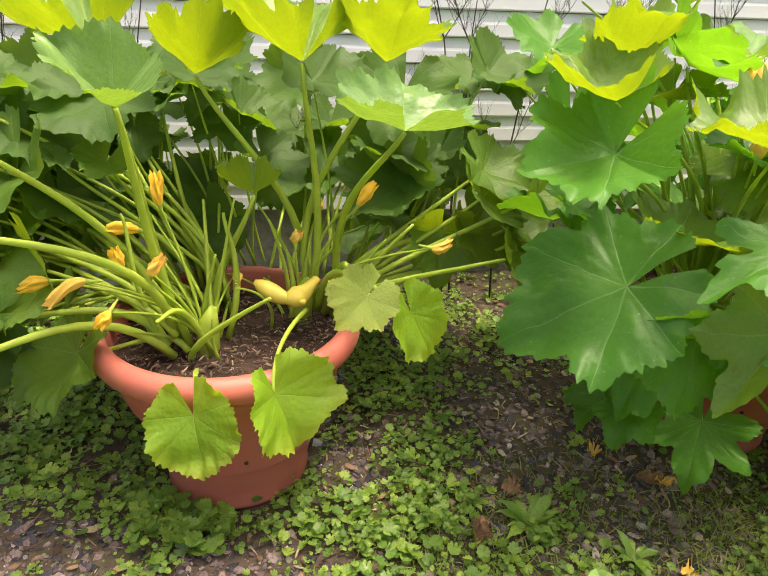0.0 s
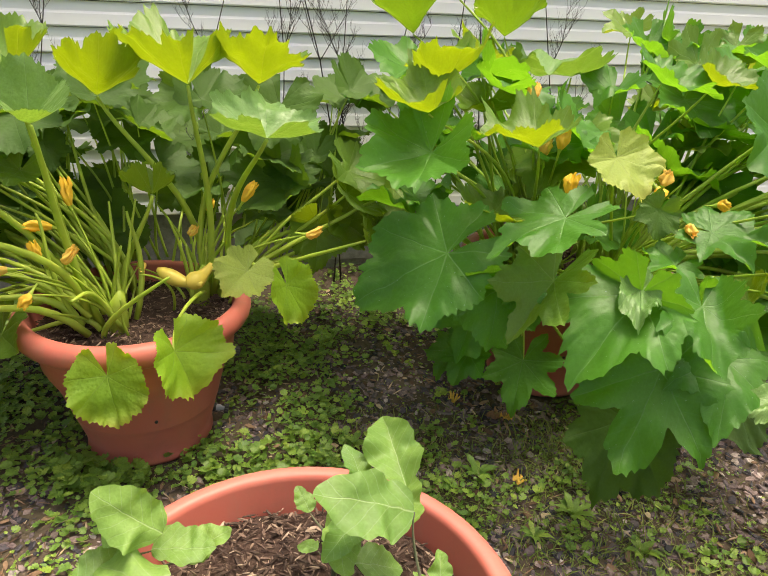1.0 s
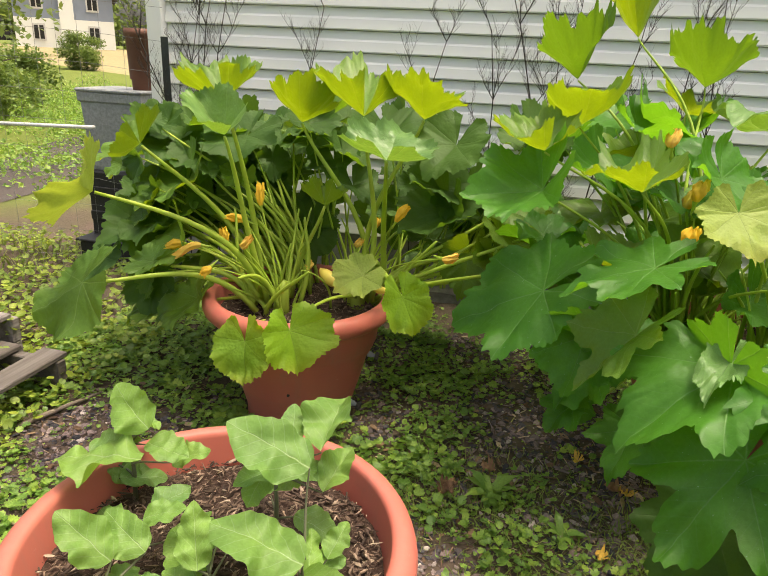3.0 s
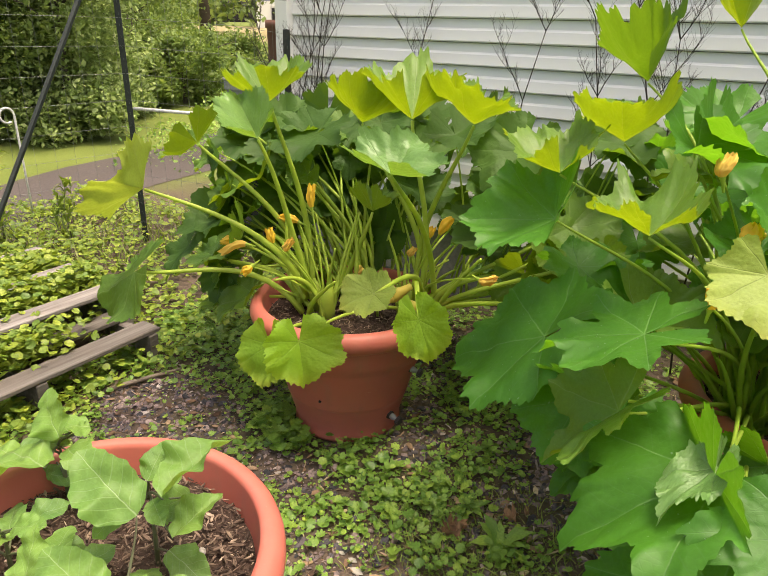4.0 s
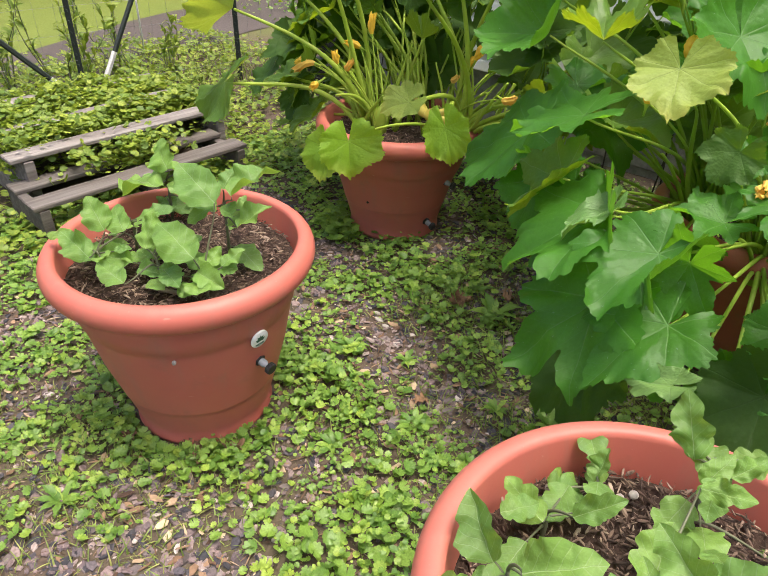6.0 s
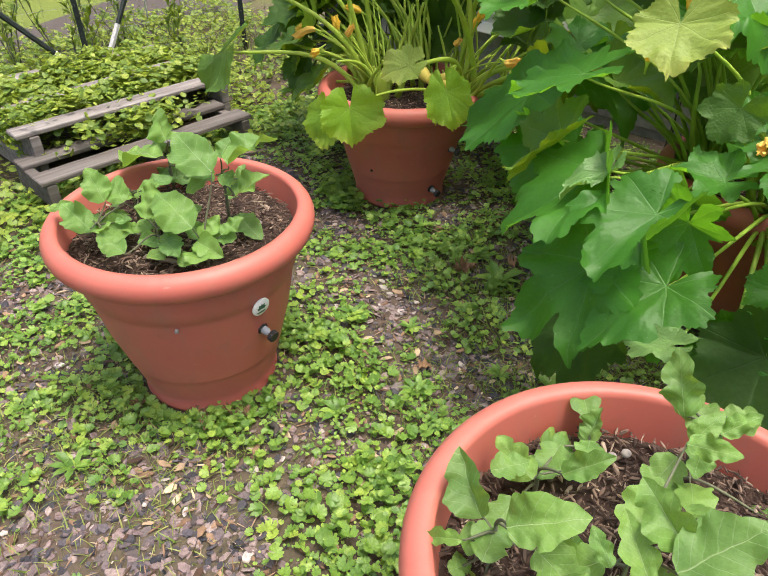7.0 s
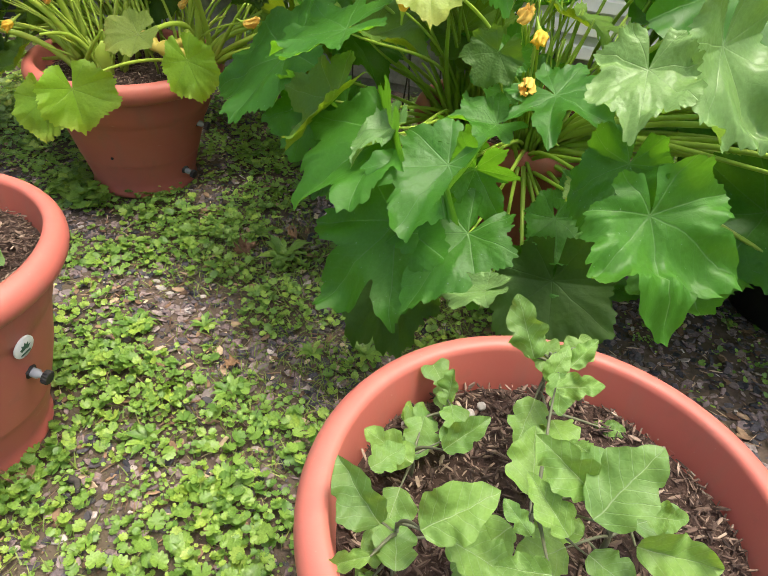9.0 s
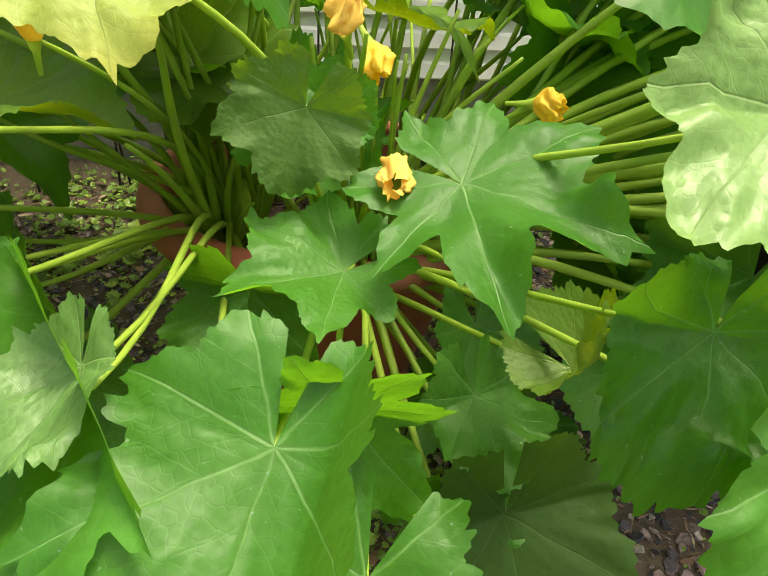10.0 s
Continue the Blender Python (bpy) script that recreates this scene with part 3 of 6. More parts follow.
# ---- leaves ----
def blade(kind, seed, cup=0.1, fold=0.12, droop=0.25, ruffle=0.06, lobes=0.13, teeth=0.062, back=None, tail=1.0, flap=None):
    """One leaf blade: stalk at the origin, tip along +x at distance 1, upper face +z."""
    rnd = random.Random(seed)
    b = Build()
    if back is None:
        back = rnd.uniform(0.1, 1.1)
    if kind == "palmate":
        n, rings = 216, 7
        gap = radians(rnd.uniform(6, 16))
        ph, ph2, ph3 = rnd.uniform(0, 6.3), rnd.uniform(0, 6.3), rnd.uniform(0, 6.3)
        skew = rnd.uniform(-0.07, 0.07)
        depth = [rnd.uniform(0.35, 1.35) for _ in range(9)]
        notch = [rnd.uniform(-0.10, 0.10) for _ in range(9)]
        pts = [(0.0, 0.0, 0.0)]
        for i in range(1, rings + 1):
            q = (i / rings) ** 0.9
            for k in range(n + 1):
                a = -math.pi + gap + (2 * math.pi - 2 * gap) * k / n
                env = 0.75 + 0.17 * math.cos(a) + 0.06 * math.cos(2 * a) + skew * math.sin(a)
                cut = int(math.floor(a / 0.8727 + 4))
                off = a - (cut - 3.5) * 0.8727 + notch[cut % 9]
                deep = 1.05 * lobes * depth[cut % 9] * (0.65 + 0.35 * math.cos(a * 0.5))
                lobe = 1 - deep * (0.6 * math.exp(-(off / 0.10) ** 2) + 0.55 * math.exp(-(off / 0.26) ** 2)) + (0.015 + 0.50 * lobes) * ((1 - abs(math.sin(3.6 * a))) ** 1.4 - 0.3)
                tooth = teeth * 0.8 * (abs(((a * 9.1 + ph) % 1.0) - 0.5) * 2 - 0.5) + teeth * 0.8 * (((a * 3.7 + ph2) % 1.0) - 0.5) * (0.5 + depth[(cut + 3) % 9]) + 0.06 * noise.noise((a * 2.6, ph3 * 3, seed * 0.37))
                r = env * lobe * (1 + tooth * q ** 3)
                pts.append((q * r * math.cos(a), q * r * math.sin(a), 0.0))
        faces = [(0, 1 + k, 2 + k) for k in range(n)]
        for i in range(rings - 1):
            o, o2 = 1 + i * (n + 1), 1 + (i + 1) * (n + 1)
            faces += [(o + k, o2 + k, o2 + k + 1, o + k + 1) for k in range(n)]
    else:
        n, m = 36, 7
        ph, ph2, ph3 = rnd.uniform(0, 6.3), rnd.uniform(0, 6.3), rnd.uniform(0, 6.3)
        pts, faces = [], []
        for i in range(n + 1):
            s = i / n
            half = 0.335 * math.sin(math.pi * s ** 0.74) ** 0.66 if 0 < s < 1 else 0.0
            for j in range(-m, m + 1):
                side = 1 if j > 0 else -1
                wave = 1 + lobes * 2.6 * (abs(math.sin(s * 8.6 + ph * side)) ** 0.7 - 0.66) * math.sin(math.pi * s) ** 0.5 + 0.03 * math.sin(s * 41 + ph2 * side) + 0.22 * noise.noise((s * 2.2, side * 3.1, seed * 0.71))
                pts.append((s, half * wave * j / m + 0.02 * math.sin(s * 3), 0.0))
        c = 2 * m + 1
        faces = [(i * c + j, (i + 1) * c + j, (i + 1) * c + j + 1, i * c + j + 1) for i in range(n) for j in range(c - 1)]
    pts = [(x * tail, y * (0.5 + 0.5 * tail), z) if x < 0 else (x, y, z) for x, y, z in pts]
    out = []
    for x, y, _ in pts:
        r, a = math.hypot(x, y), math.atan2(y, x)
        z = cup * (0.6 * r + 0.4 * r * r) + fold * abs(y)
        if kind == "palmate":
            wav = noise.noise((x * 2.4 + seed, y * 2.4, ph)) + 0.45 * noise.noise((x * 5.5, y * 5.5 + seed, ph2))
            z += ruffle * 3.0 * r * (0.3 + 0.7 * r) * wav + 0.055 * r * (0.4 + 0.6 * r) * abs(math.sin(3.6 * a))
            if x < 0.02:
                z += (0.02 - x) * math.sin(back)
                x = 0.02 - (0.02 - x) * math.cos(back)
            z += r ** 4 * (0.035 * math.sin(a * 11 + ph) + 0.02 * math.sin(a * 23 + ph2)) + 0.02 * r * noise.noise((x * 11 + seed, y * 11, ph3))
            z += 0.045 * r * noise.noise((x * 5.5 + seed * 1.7, y * 5.5, ph2)) + 0.05 * r * r * noise.noise((x * 3.3, y * 3.3 + seed * 2.3, ph3))
        else:
            z += ruffle * abs(y) * 3.2 * math.sin(x * 9 + ph + (1.3 if y > 0 else 0)) + ruffle * abs(y) * 1.2 * math.sin(x * 23 + ph2) + 0.05 * noise.noise((x * 5 + seed, y * 6, ph))
        z += 0.05 * noise.noise((x * 2.1 + seed, y * 2.1, ph)) * r * 2
        if flap and flap[0] * y > flap[1] and x < 0.6:
            d, bend = flap[0] * y - flap[1], 0.07
            turned = min(d / bend, flap[2])
            rest = max(0.0, d - bend * flap[2])
            y = flap[0] * (flap[1] + bend * math.sin(turned) + rest * math.cos(turned))
            z += bend * (1 - math.cos(turned)) + rest * math.sin(turned)
        k = droop
        if abs(k) > 1e-3:
            x2 = math.sin(k * x) / k - z * math.sin(k * x)
            z = -(1 - math.cos(k * x)) / k + z * math.cos(k * x)
            x = x2
        out.append((x, y, z))
    b.v, b.f, b.flat = out, faces, pts
    return b


def leaf_pose(j, tip, up):
    """Pose and length of a blade with its stalk at j, its tip at tip and its upper face towards up."""
    j, tip, up = Vector(j), Vector(tip), Vector(up)
    ax = tip - j
    size = ax.length
    ax.normalize()
    az = up - ax * up.dot(ax)
    if az.length < 1e-3:
        az = Vector((0, 0, 1)).cross(ax)
    az.normalize()
    ay = az.cross(ax)
    m = Matrix((ax, ay, az)).transposed().to_4x4()
    return Matrix.Translation(j) @ m, size


class Plant:
    """A potted plant whose leaves, stalks, flowers and fruits are parts."""

    def __init__(self, name, at, label, category, group, stem, leafm, seed):
        self.at = Vector(at)
        self.root = thing(name, at, label, category, group)
        self.stem, self.leafm, self.seed = stem, leafm, seed
        self.rnd = random.Random(seed)
        self.thick = 0.0076 if stem is M_STEM else 0.0040

    def stalk(self, p0, p3, thick=0.006, rise=0.35, name="petiole", mat=None, lift=None, under=None):
        """A bowed stalk from p0 to p3."""
        p0, p3 = Vector(p0) - self.at, Vector(p3) - self.at
        d = (p3 - p0).length
        p1 = p0 + (lift if lift is not None else Vector((0, 0, 1))) * d * rise + (p3 - p0) * 0.12
        p2 = p3 - (p3 - p0) * 0.30 + Vector((0, 0, 1)) * d * rise * 0.35
        if under is not None:
            p2 = p2 - under * min(0.05, d * 0.2)
            p3 = p3 - under * 0.003
        path = bezier(p0, p1, p2, p3, 12)
        b = Build()
        b.tube(path, [thick * (1.25 - 0.72 * (i / 12) ** 1.5) for i in range(13)], 8)
        part(name, b, mat or self.stem, self.root)
        return (path[-1] - path[-2]).normalized()

    def leaf(self, j, tip, up=(0, 0, 1), wide=1.0, cup=0.1, fold=0.12, droop=0.25, ruffle=0.06, lobes=0.13, kind="palmate", mat=None, base=None, thick=None, rise=0.35, label="", lift=None, back=None, tail=1.0, flap=None):
        """A blade at j, pointing to tip, on a stalk that starts at base."""
        self.seed += 1
        m, size = leaf_pose(Vector(j) - self.at, Vector(tip) - self.at, up)
        b = blade(kind, self.seed, cup, fold, droop, ruffle, lobes, back=back, tail=tail, flap=flap)
        b.v = [(x * size, y * size * wide, z * size) for x, y, z in b.v]
        part("leaf", b, mat or self.leafm, self.root, label, m=m)
        if base is not None:
            if lift is None and kind == "palmate":
                lift = Vector((self.rnd.uniform(-0.45, 0.45), self.rnd.uniform(-0.45, 0.45), 1))
            self.stalk(base, j, thick or self.thick, rise, lift=lift, under=m.col[2].to_3d())

    def flower(self, base, way, length=0.06, width=0.014, wilt=False, label=""):
        """A closed or wilting blossom: five twisted petals over a green cup."""
        way = Vector(way).normalized()
        side = way.orthogonal().normalized()
        m = Matrix((side, way.cross(side), way)).transposed().to_4x4()
        m = Matrix.Translation(Vector(base) - self.at) @ m
        r = self.rnd
        b = Build()
        sides, rows = 40, 14
        tw = r.uniform(-1.2, 1.2)
        sd = r.uniform(0, 50)
        for i in range(rows):
            s = i / (rows - 1)
            prof = width * (0.36 + 0.72 * math.sin(math.pi * min(1.0, 0.05 + 0.82 * s)) ** 0.8 - 0.1 * s ** 5)
            for k in range(sides):
                a = 2 * math.pi * k / sides + tw * s
                u = 5 * (a - tw * s)
                fold = 0.06 + 0.20 * s
                crumple = 0.75 * s * noise.noise((math.cos(a) * 2.6 + sd, math.sin(a) * 2.6, s * 3.5)) + 0.3 * s * noise.noise((math.cos(a) * 6 + sd, math.sin(a) * 6, s * 8))
                rr = prof * max(0.15, 1 + fold * math.cos(u) * (1 if k % 8 else 0.8) + crumple)
                bend = (0.7 if wilt else 0.22) * length * s * s
                tipz = s * length * (1 + 0.10 * math.cos(u) * s ** 2 + 0.22 * s * s * noise.noise((math.cos(a) * 1.5, math.sin(a) * 1.5 + sd, 0)))
                b.v.append((rr * math.cos(a) + bend, rr * math.sin(a), tipz))
        b.f = [(i * sides + k, i * sides + (k + 1) % sides, (i + 1) * sides + (k + 1) % sides, (i + 1) * sides + k) for i in range(rows - 1) for k in range(sides)]
        fl = part("flower", b, M_PETAL_DRY if wilt else M_PETAL, self.root, label or ("wilted pale orange blossom" if wilt else "closed orange blossom"), m=m)
        b = Build()
        b.lathe([(0.002, -0.03), (0.003, -0.012), (width * 0.5, 0.0), (width * 0.58, length * 0.12), (width * 0.4, length * 0.2)], 10)
        part("calyx", b, self.stem, fl)


    def fruit(self, p0, p1, thick, mat=None, label="pale yellow summer squash"):
        p0, p1 = Vector(p0) - self.at, Vector(p1) - self.at
        mid = (p0 + p1) / 2 - Vector((0, 0, 0.015))
        path = bezier(p0, mid, mid, p1, 14)
        prof = [0.35, 0.42, 0.5, 0.56, 0.62, 0.7, 0.78, 0.86, 0.93, 0.98, 1.0, 0.97, 0.88, 0.68, 0.25]
        b = Build()
        b.tube(path, [thick * k for k in prof], 14)
        part("fruit", b, mat or M_FRUIT, self.root, label)


def FLOWERS_A():
    """Blossoms: place, length, direction, wilted or not."""
    yield 0.149, 1.243, 0.675, 0.055, 0.4, -0.2, 0.8, False
    yield -0.245, 1.197, 0.690, 0.060, -0.2, 0.0, 1.0, False
    yield -0.249, 1.088, 0.590, 0.035, 0.2, -0.5, 0.6, True
    yield -0.350, 1.035, 0.600, 0.060, -0.9, -0.3, 0.1, True
    yield -0.300, 1.090, 0.600, 0.040, -0.3, -0.2, 0.8, False
    yield -0.120, 1.263, 0.510, 0.030, 0.5, -0.5, 0.2, True
    yield -0.290, 1.190, 0.640, 0.055, -0.8, -0.2, 0.3, False
    yield -0.420, 1.060, 0.590, 0.050, -0.9, 0.1, -0.1, False
    yield -0.310, 1.010, 0.550, 0.030, -0.3, -0.6, -0.4, False
    yield 0.060, 1.350, 0.620, 0.030, 0.1, -0.1, 1.0, False
    yield 0.010, 1.330, 0.560, 0.022, 0.1, -0.3, 0.8, True
    yield 0.300, 1.180, 0.600, 0.035, 0.8, -0.3, -0.1, True


def FLOWERS_B():
    yield 0.848, 0.949, 0.860, 0.055, 0.1, -0.1, 1.0, False
    yield 0.827, 0.852, 0.785, 0.052, 0.1, -0.2, 1.0, False
    yield 1.059, 0.845, 0.800, 0.030, -0.2, -0.4, 0.7, True
    yield 1.085, 0.900, 0.775, 0.040, 0.3, -0.5, -0.5, False
    yield 1.094, 0.785, 0.712, 0.034, 0.2, -0.6, 0.3, True
    yield 0.850, 1.020, 0.830, 0.045, -0.1, 0.0, 1.0, True
    yield 1.230, 0.860, 0.740, 0.035, 0.6, -0.6, 0.2, False
    yield 0.790, 1.000, 0.960, 0.040, -0.2, -0.2, 0.9, True


# ---- squash and eggplants ----
def at_pot(pot, soil):
    return Vector((pot[0], pot[1], gz(*pot) + soil))


CA, CB, CC, CD = at_pot(POT_A, 0.350), at_pot(POT_B, 0.352), at_pot(POT_C, 0.405), at_pot(POT_D, 0.395)
A = Plant("squash_plant", CA, "yellow summer squash with tall pale petioles and orange blossoms", "plant", "garden plants", M_STEM, M_LEAF_A, 100)
B = Plant("squash_plant", CB, "sprawling pumpkin plant with broad blue-green lobed leaves", "plant", "garden plants", M_STEM_B, M_LEAF_B, 300)
A.crowns = [Vector((-0.175, 1.165, CA.z)), Vector((0.02, 1.305, CA.z))]
B.crowns = [Vector((0.925, 1.16, CB.z)), Vector((1.095, 1.05, CB.z))]


def root(plant, degrees):
    """Where a stalk leaves the crown, on the side it grows to."""
    a = radians(degrees)
    r = plant.rnd
    c = plant.crowns[0] if math.cos(a) < 0.15 else plant.crowns[1]
    if plant is B:
        c = plant.crowns[0] if degrees < 262 else plant.crowns[1]
    k = r.uniform(0.012, 0.045) if plant is B else r.uniform(0.02, 0.095)
    return c + Vector((math.cos(a) * k, math.sin(a) * k, r.uniform(-0.005, 0.05)))


# thick crown stems
for plant in (A, B):
    for c in plant.crowns:
        b = Build()
        o = c - plant.at
        b.tube([o + Vector((0, 0, -0.03)), o + Vector((0.004, 0.003, 0.02)), o + Vector((0.01, -0.004, 0.07)), o + Vector((0.02, 0.0, 0.10))], [0.026, 0.024, 0.020, 0.008], 12)
        part("main_stem", b, plant.stem, plant.root)

A.leaf((0.036, 1.267, 0.954), (-0.051, 1.427, 0.927), (-0.06, 0.14, 0.99), wide=1.04, cup=0.85, fold=0.05, droop=0.00, base=root(A, 40), ruffle=0.12, lobes=0.12, back=0.1)
A.leaf((-0.182, 1.357, 0.916), (-0.155, 1.212, 0.932), (0.12, 0.13, 0.98), wide=0.93, cup=0.80, fold=0.05, droop=0.00, base=root(A, 80), ruffle=0.12, lobes=0.12, back=0.1)
A.leaf((0.202, 1.286, 0.955), (0.202, 1.130, 0.956), (0.13, 0.01, 0.99), wide=1.02, cup=0.75, fold=0.10, droop=0.00, base=root(A, 20), ruffle=0.12, lobes=0.12, back=0.1)
A.leaf((0.192, 0.923, 0.890), (0.198, 1.022, 0.954), (0.14, -0.55, 0.83), wide=1.29, cup=0.12, fold=0.28, droop=0.10, base=root(A, 10), mat=M_LEAF_P, ruffle=0.10)
A.leaf((-0.243, 0.992, 0.907), (-0.355, 1.035, 1.000), (0.45, -0.60, 0.50), wide=0.62, cup=0.10, fold=0.70, droop=0.10, base=root(A, 170), mat=M_LEAF_P, lobes=0.06)
A.leaf((-0.293, 1.092, 0.986), (-0.334, 1.238, 0.981), (-0.17, -0.01, 0.99), wide=1.01, cup=0.75, fold=0.10, droop=0.00, base=root(A, 160), ruffle=0.12, lobes=0.12, back=0.1)
A.leaf((-0.537, 0.860, 0.763), (-0.448, 0.716, 0.807), (-0.79, -0.33, 0.52), wide=1.01, cup=0.25, fold=0.20, droop=0.10, base=root(A, 190), mat=M_LEAF_W, lobes=0.06)
A.leaf((-0.566, 0.819, 0.533), (-0.710, 0.784, 0.436), (-0.29, -0.68, 0.68), wide=1.12, cup=0.05, fold=-0.35, droop=0.30, base=root(A, 205))
A.leaf((-0.526, 1.068, 0.521), (-0.623, 1.094, 0.514), (-0.20, -0.53, 0.83), wide=0.99, cup=0.10, fold=0.10, droop=0.20, base=root(A, 200))
A.leaf((-0.517, 1.039, 0.859), (-0.663, 1.093, 0.853), (-0.21, -0.48, 0.85), wide=0.94, cup=0.10, fold=0.10, droop=0.30, base=root(A, 150))
A.leaf((-0.162, 0.910, 0.394), (-0.141, 0.861, 0.285), (-0.08, -0.91, 0.40), wide=0.92, cup=0.10, fold=0.20, droop=0.30, base=root(A, 265), mat=M_LEAF_Y, thick=0.0045, lift=Vector((0, -0.6, 0.4)), lobes=0.03, back=0.1)
A.leaf((-0.015, 0.859, 0.469), (0.022, 0.832, 0.369), (0.67, -0.61, 0.41), wide=1.25, cup=0.05, fold=0.55, droop=0.20, base=root(A, 285), mat=M_LEAF_Y, thick=0.0045, lift=Vector((0, -0.6, 0.4)), lobes=0.08, back=0.1)
A.leaf((0.142, 0.942, 0.606), (0.091, 0.880, 0.580), (0.23, -0.52, 0.82), wide=1.04, cup=0.15, fold=0.20, droop=0.10, base=root(A, 330), mat=M_LEAF_W, rise=0.5, lobes=0.10, back=0.1)
A.leaf((0.231, 1.003, 0.540), (0.276, 0.994, 0.440), (0.54, -0.78, 0.31), wide=0.86, cup=0.10, fold=0.10, droop=0.30, base=root(A, 340), mat=M_LEAF_Y, rise=0.5, lobes=0.05, back=0.1)
A.leaf((-0.067, 1.245, 0.697), (-0.083, 1.336, 0.695), (-0.02, 0.02, 1.00), wide=1.01, cup=0.60, fold=0.10, droop=0.00, base=root(A, 90))
A.leaf((0.353, 1.352, 0.574), (0.344, 1.283, 0.456), (0.10, -0.86, 0.50), wide=0.93, cup=0.05, fold=0.10, droop=0.40, base=root(A, 5))
# leaves behind, towards the wall, their shade put into the darker green
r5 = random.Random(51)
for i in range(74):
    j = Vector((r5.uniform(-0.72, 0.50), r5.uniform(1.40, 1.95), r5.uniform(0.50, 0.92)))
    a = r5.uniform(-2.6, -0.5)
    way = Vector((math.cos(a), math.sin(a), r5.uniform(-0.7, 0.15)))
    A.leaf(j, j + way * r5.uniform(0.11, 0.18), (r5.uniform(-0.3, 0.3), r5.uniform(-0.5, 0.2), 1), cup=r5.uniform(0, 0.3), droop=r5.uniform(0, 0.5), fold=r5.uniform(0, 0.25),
           base=Vector((j.x * 0.6 + r5.uniform(-0.1, 0.1), 1.45 + r5.uniform(0, 0.2), 0.40)), thick=0.0034, rise=r5.uniform(0.1, 0.3), mat=M_LEAF_SHADED)
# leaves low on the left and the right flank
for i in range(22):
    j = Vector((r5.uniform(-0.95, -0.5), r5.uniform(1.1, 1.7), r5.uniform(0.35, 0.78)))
    # two in three take the leaf colour darkened for shade
    A.leaf(j, j + Vector((r5.uniform(-0.9, 0.2), r5.uniform(-0.9, 0.1), r5.uniform(-0.8, 0.0))) * 0.14, (-0.3, -0.5, 0.8), cup=r5.uniform(0, 0.3), base=Vector((r5.uniform(-0.36, -0.15), r5.uniform(1.28, 1.42), CA.z)), thick=0.0045, rise=0.3, mat=M_LEAF_SHADED if i % 3 else None)
for i in range(9):
    a = radians(r5.uniform(140, 215))
    j = CA + Vector((math.cos(a) * r5.uniform(0.3, 0.55), math.sin(a) * r5.uniform(0.2, 0.45) + 0.05, r5.uniform(-0.05, 0.25)))
    A.leaf(j, j + Vector((math.cos(a), math.sin(a), r5.uniform(-0.9, -0.2))) * 0.13, (-0.3, -0.4, 0.8), base=root(A, r5.uniform(150, 210)), thick=0.006, rise=0.3)
for i in range(7):
    j = Vector((r5.uniform(0.42, 0.58), r5.uniform(1.1, 1.4), r5.uniform(0.55, 0.72)))
    A.leaf(j, j + Vector((r5.uniform(0.3, 0.9), r5.uniform(-0.5, 0.3), r5.uniform(-0.8, -0.1))) * 0.14, (0.2, -0.4, 0.9), base=root(A, r5.uniform(-12, 25)), thick=0.0065, rise=0.12)
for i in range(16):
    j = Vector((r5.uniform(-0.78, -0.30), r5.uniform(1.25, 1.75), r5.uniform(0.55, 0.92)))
    # only every third leaf keeps the green without painted shade
    A.leaf(j, j + Vector((r5.uniform(-0.8, 0.5), r5.uniform(-0.9, -0.1), r5.uniform(-0.6, 0.1))) * r5.uniform(0.13, 0.18), (0.4, -0.5, 0.8), cup=r5.uniform(0, 0.3), base=Vector((r5.uniform(-0.30, -0.10), r5.uniform(1.30, 1.45), CA.z)), thick=0.0050, rise=0.3, mat=M_LEAF_A if i % 3 == 0 else M_LEAF_SHADED)
# many bare or short stalks standing in the middle
for i in range(24):
    a = r5.uniform(0, 6.28)
    c = A.crowns[i % 2] + Vector((r5.uniform(-0.05, 0.05), r5.uniform(-0.05, 0.05), 0))
    h = r5.uniform(0.05, 0.34)
    d = r5.uniform(0.05, 0.26)
    tip = c + Vector((math.cos(a) * d, math.sin(a) * d * 0.8, h))
    A.stalk(c + Vector((math.cos(a) * 0.03, math.sin(a) * 0.03, 0)), tip, r5.uniform(0.0028, 0.0065), r5.uniform(0.1, 0.6), name="stalk", lift=Vector((r5.uniform(-0.5, 0.5), r5.uniform(-0.5, 0.5), 1)))
for fx, fy, fz, fl, wx, wy, wz, wilt in FLOWERS_A():
    A.flower((fx, fy, fz), (wx, wy, wz), fl, 0.011, wilt)
    A.stalk(A.crowns[0] if fx < -0.02 else A.crowns[1], (fx, fy, fz), 0.003, 0.3, name="flower_stalk")
A.fruit((0.035, 1.20, 0.47), (-0.075, 1.235, 0.505), 0.02)
A.fruit((0.06, 1.26, 0.50), (-0.005, 1.20, 0.475), 0.024)
A.fruit((0.17, 1.17, 0.50), (0.115, 1.13, 0.515), 0.012)

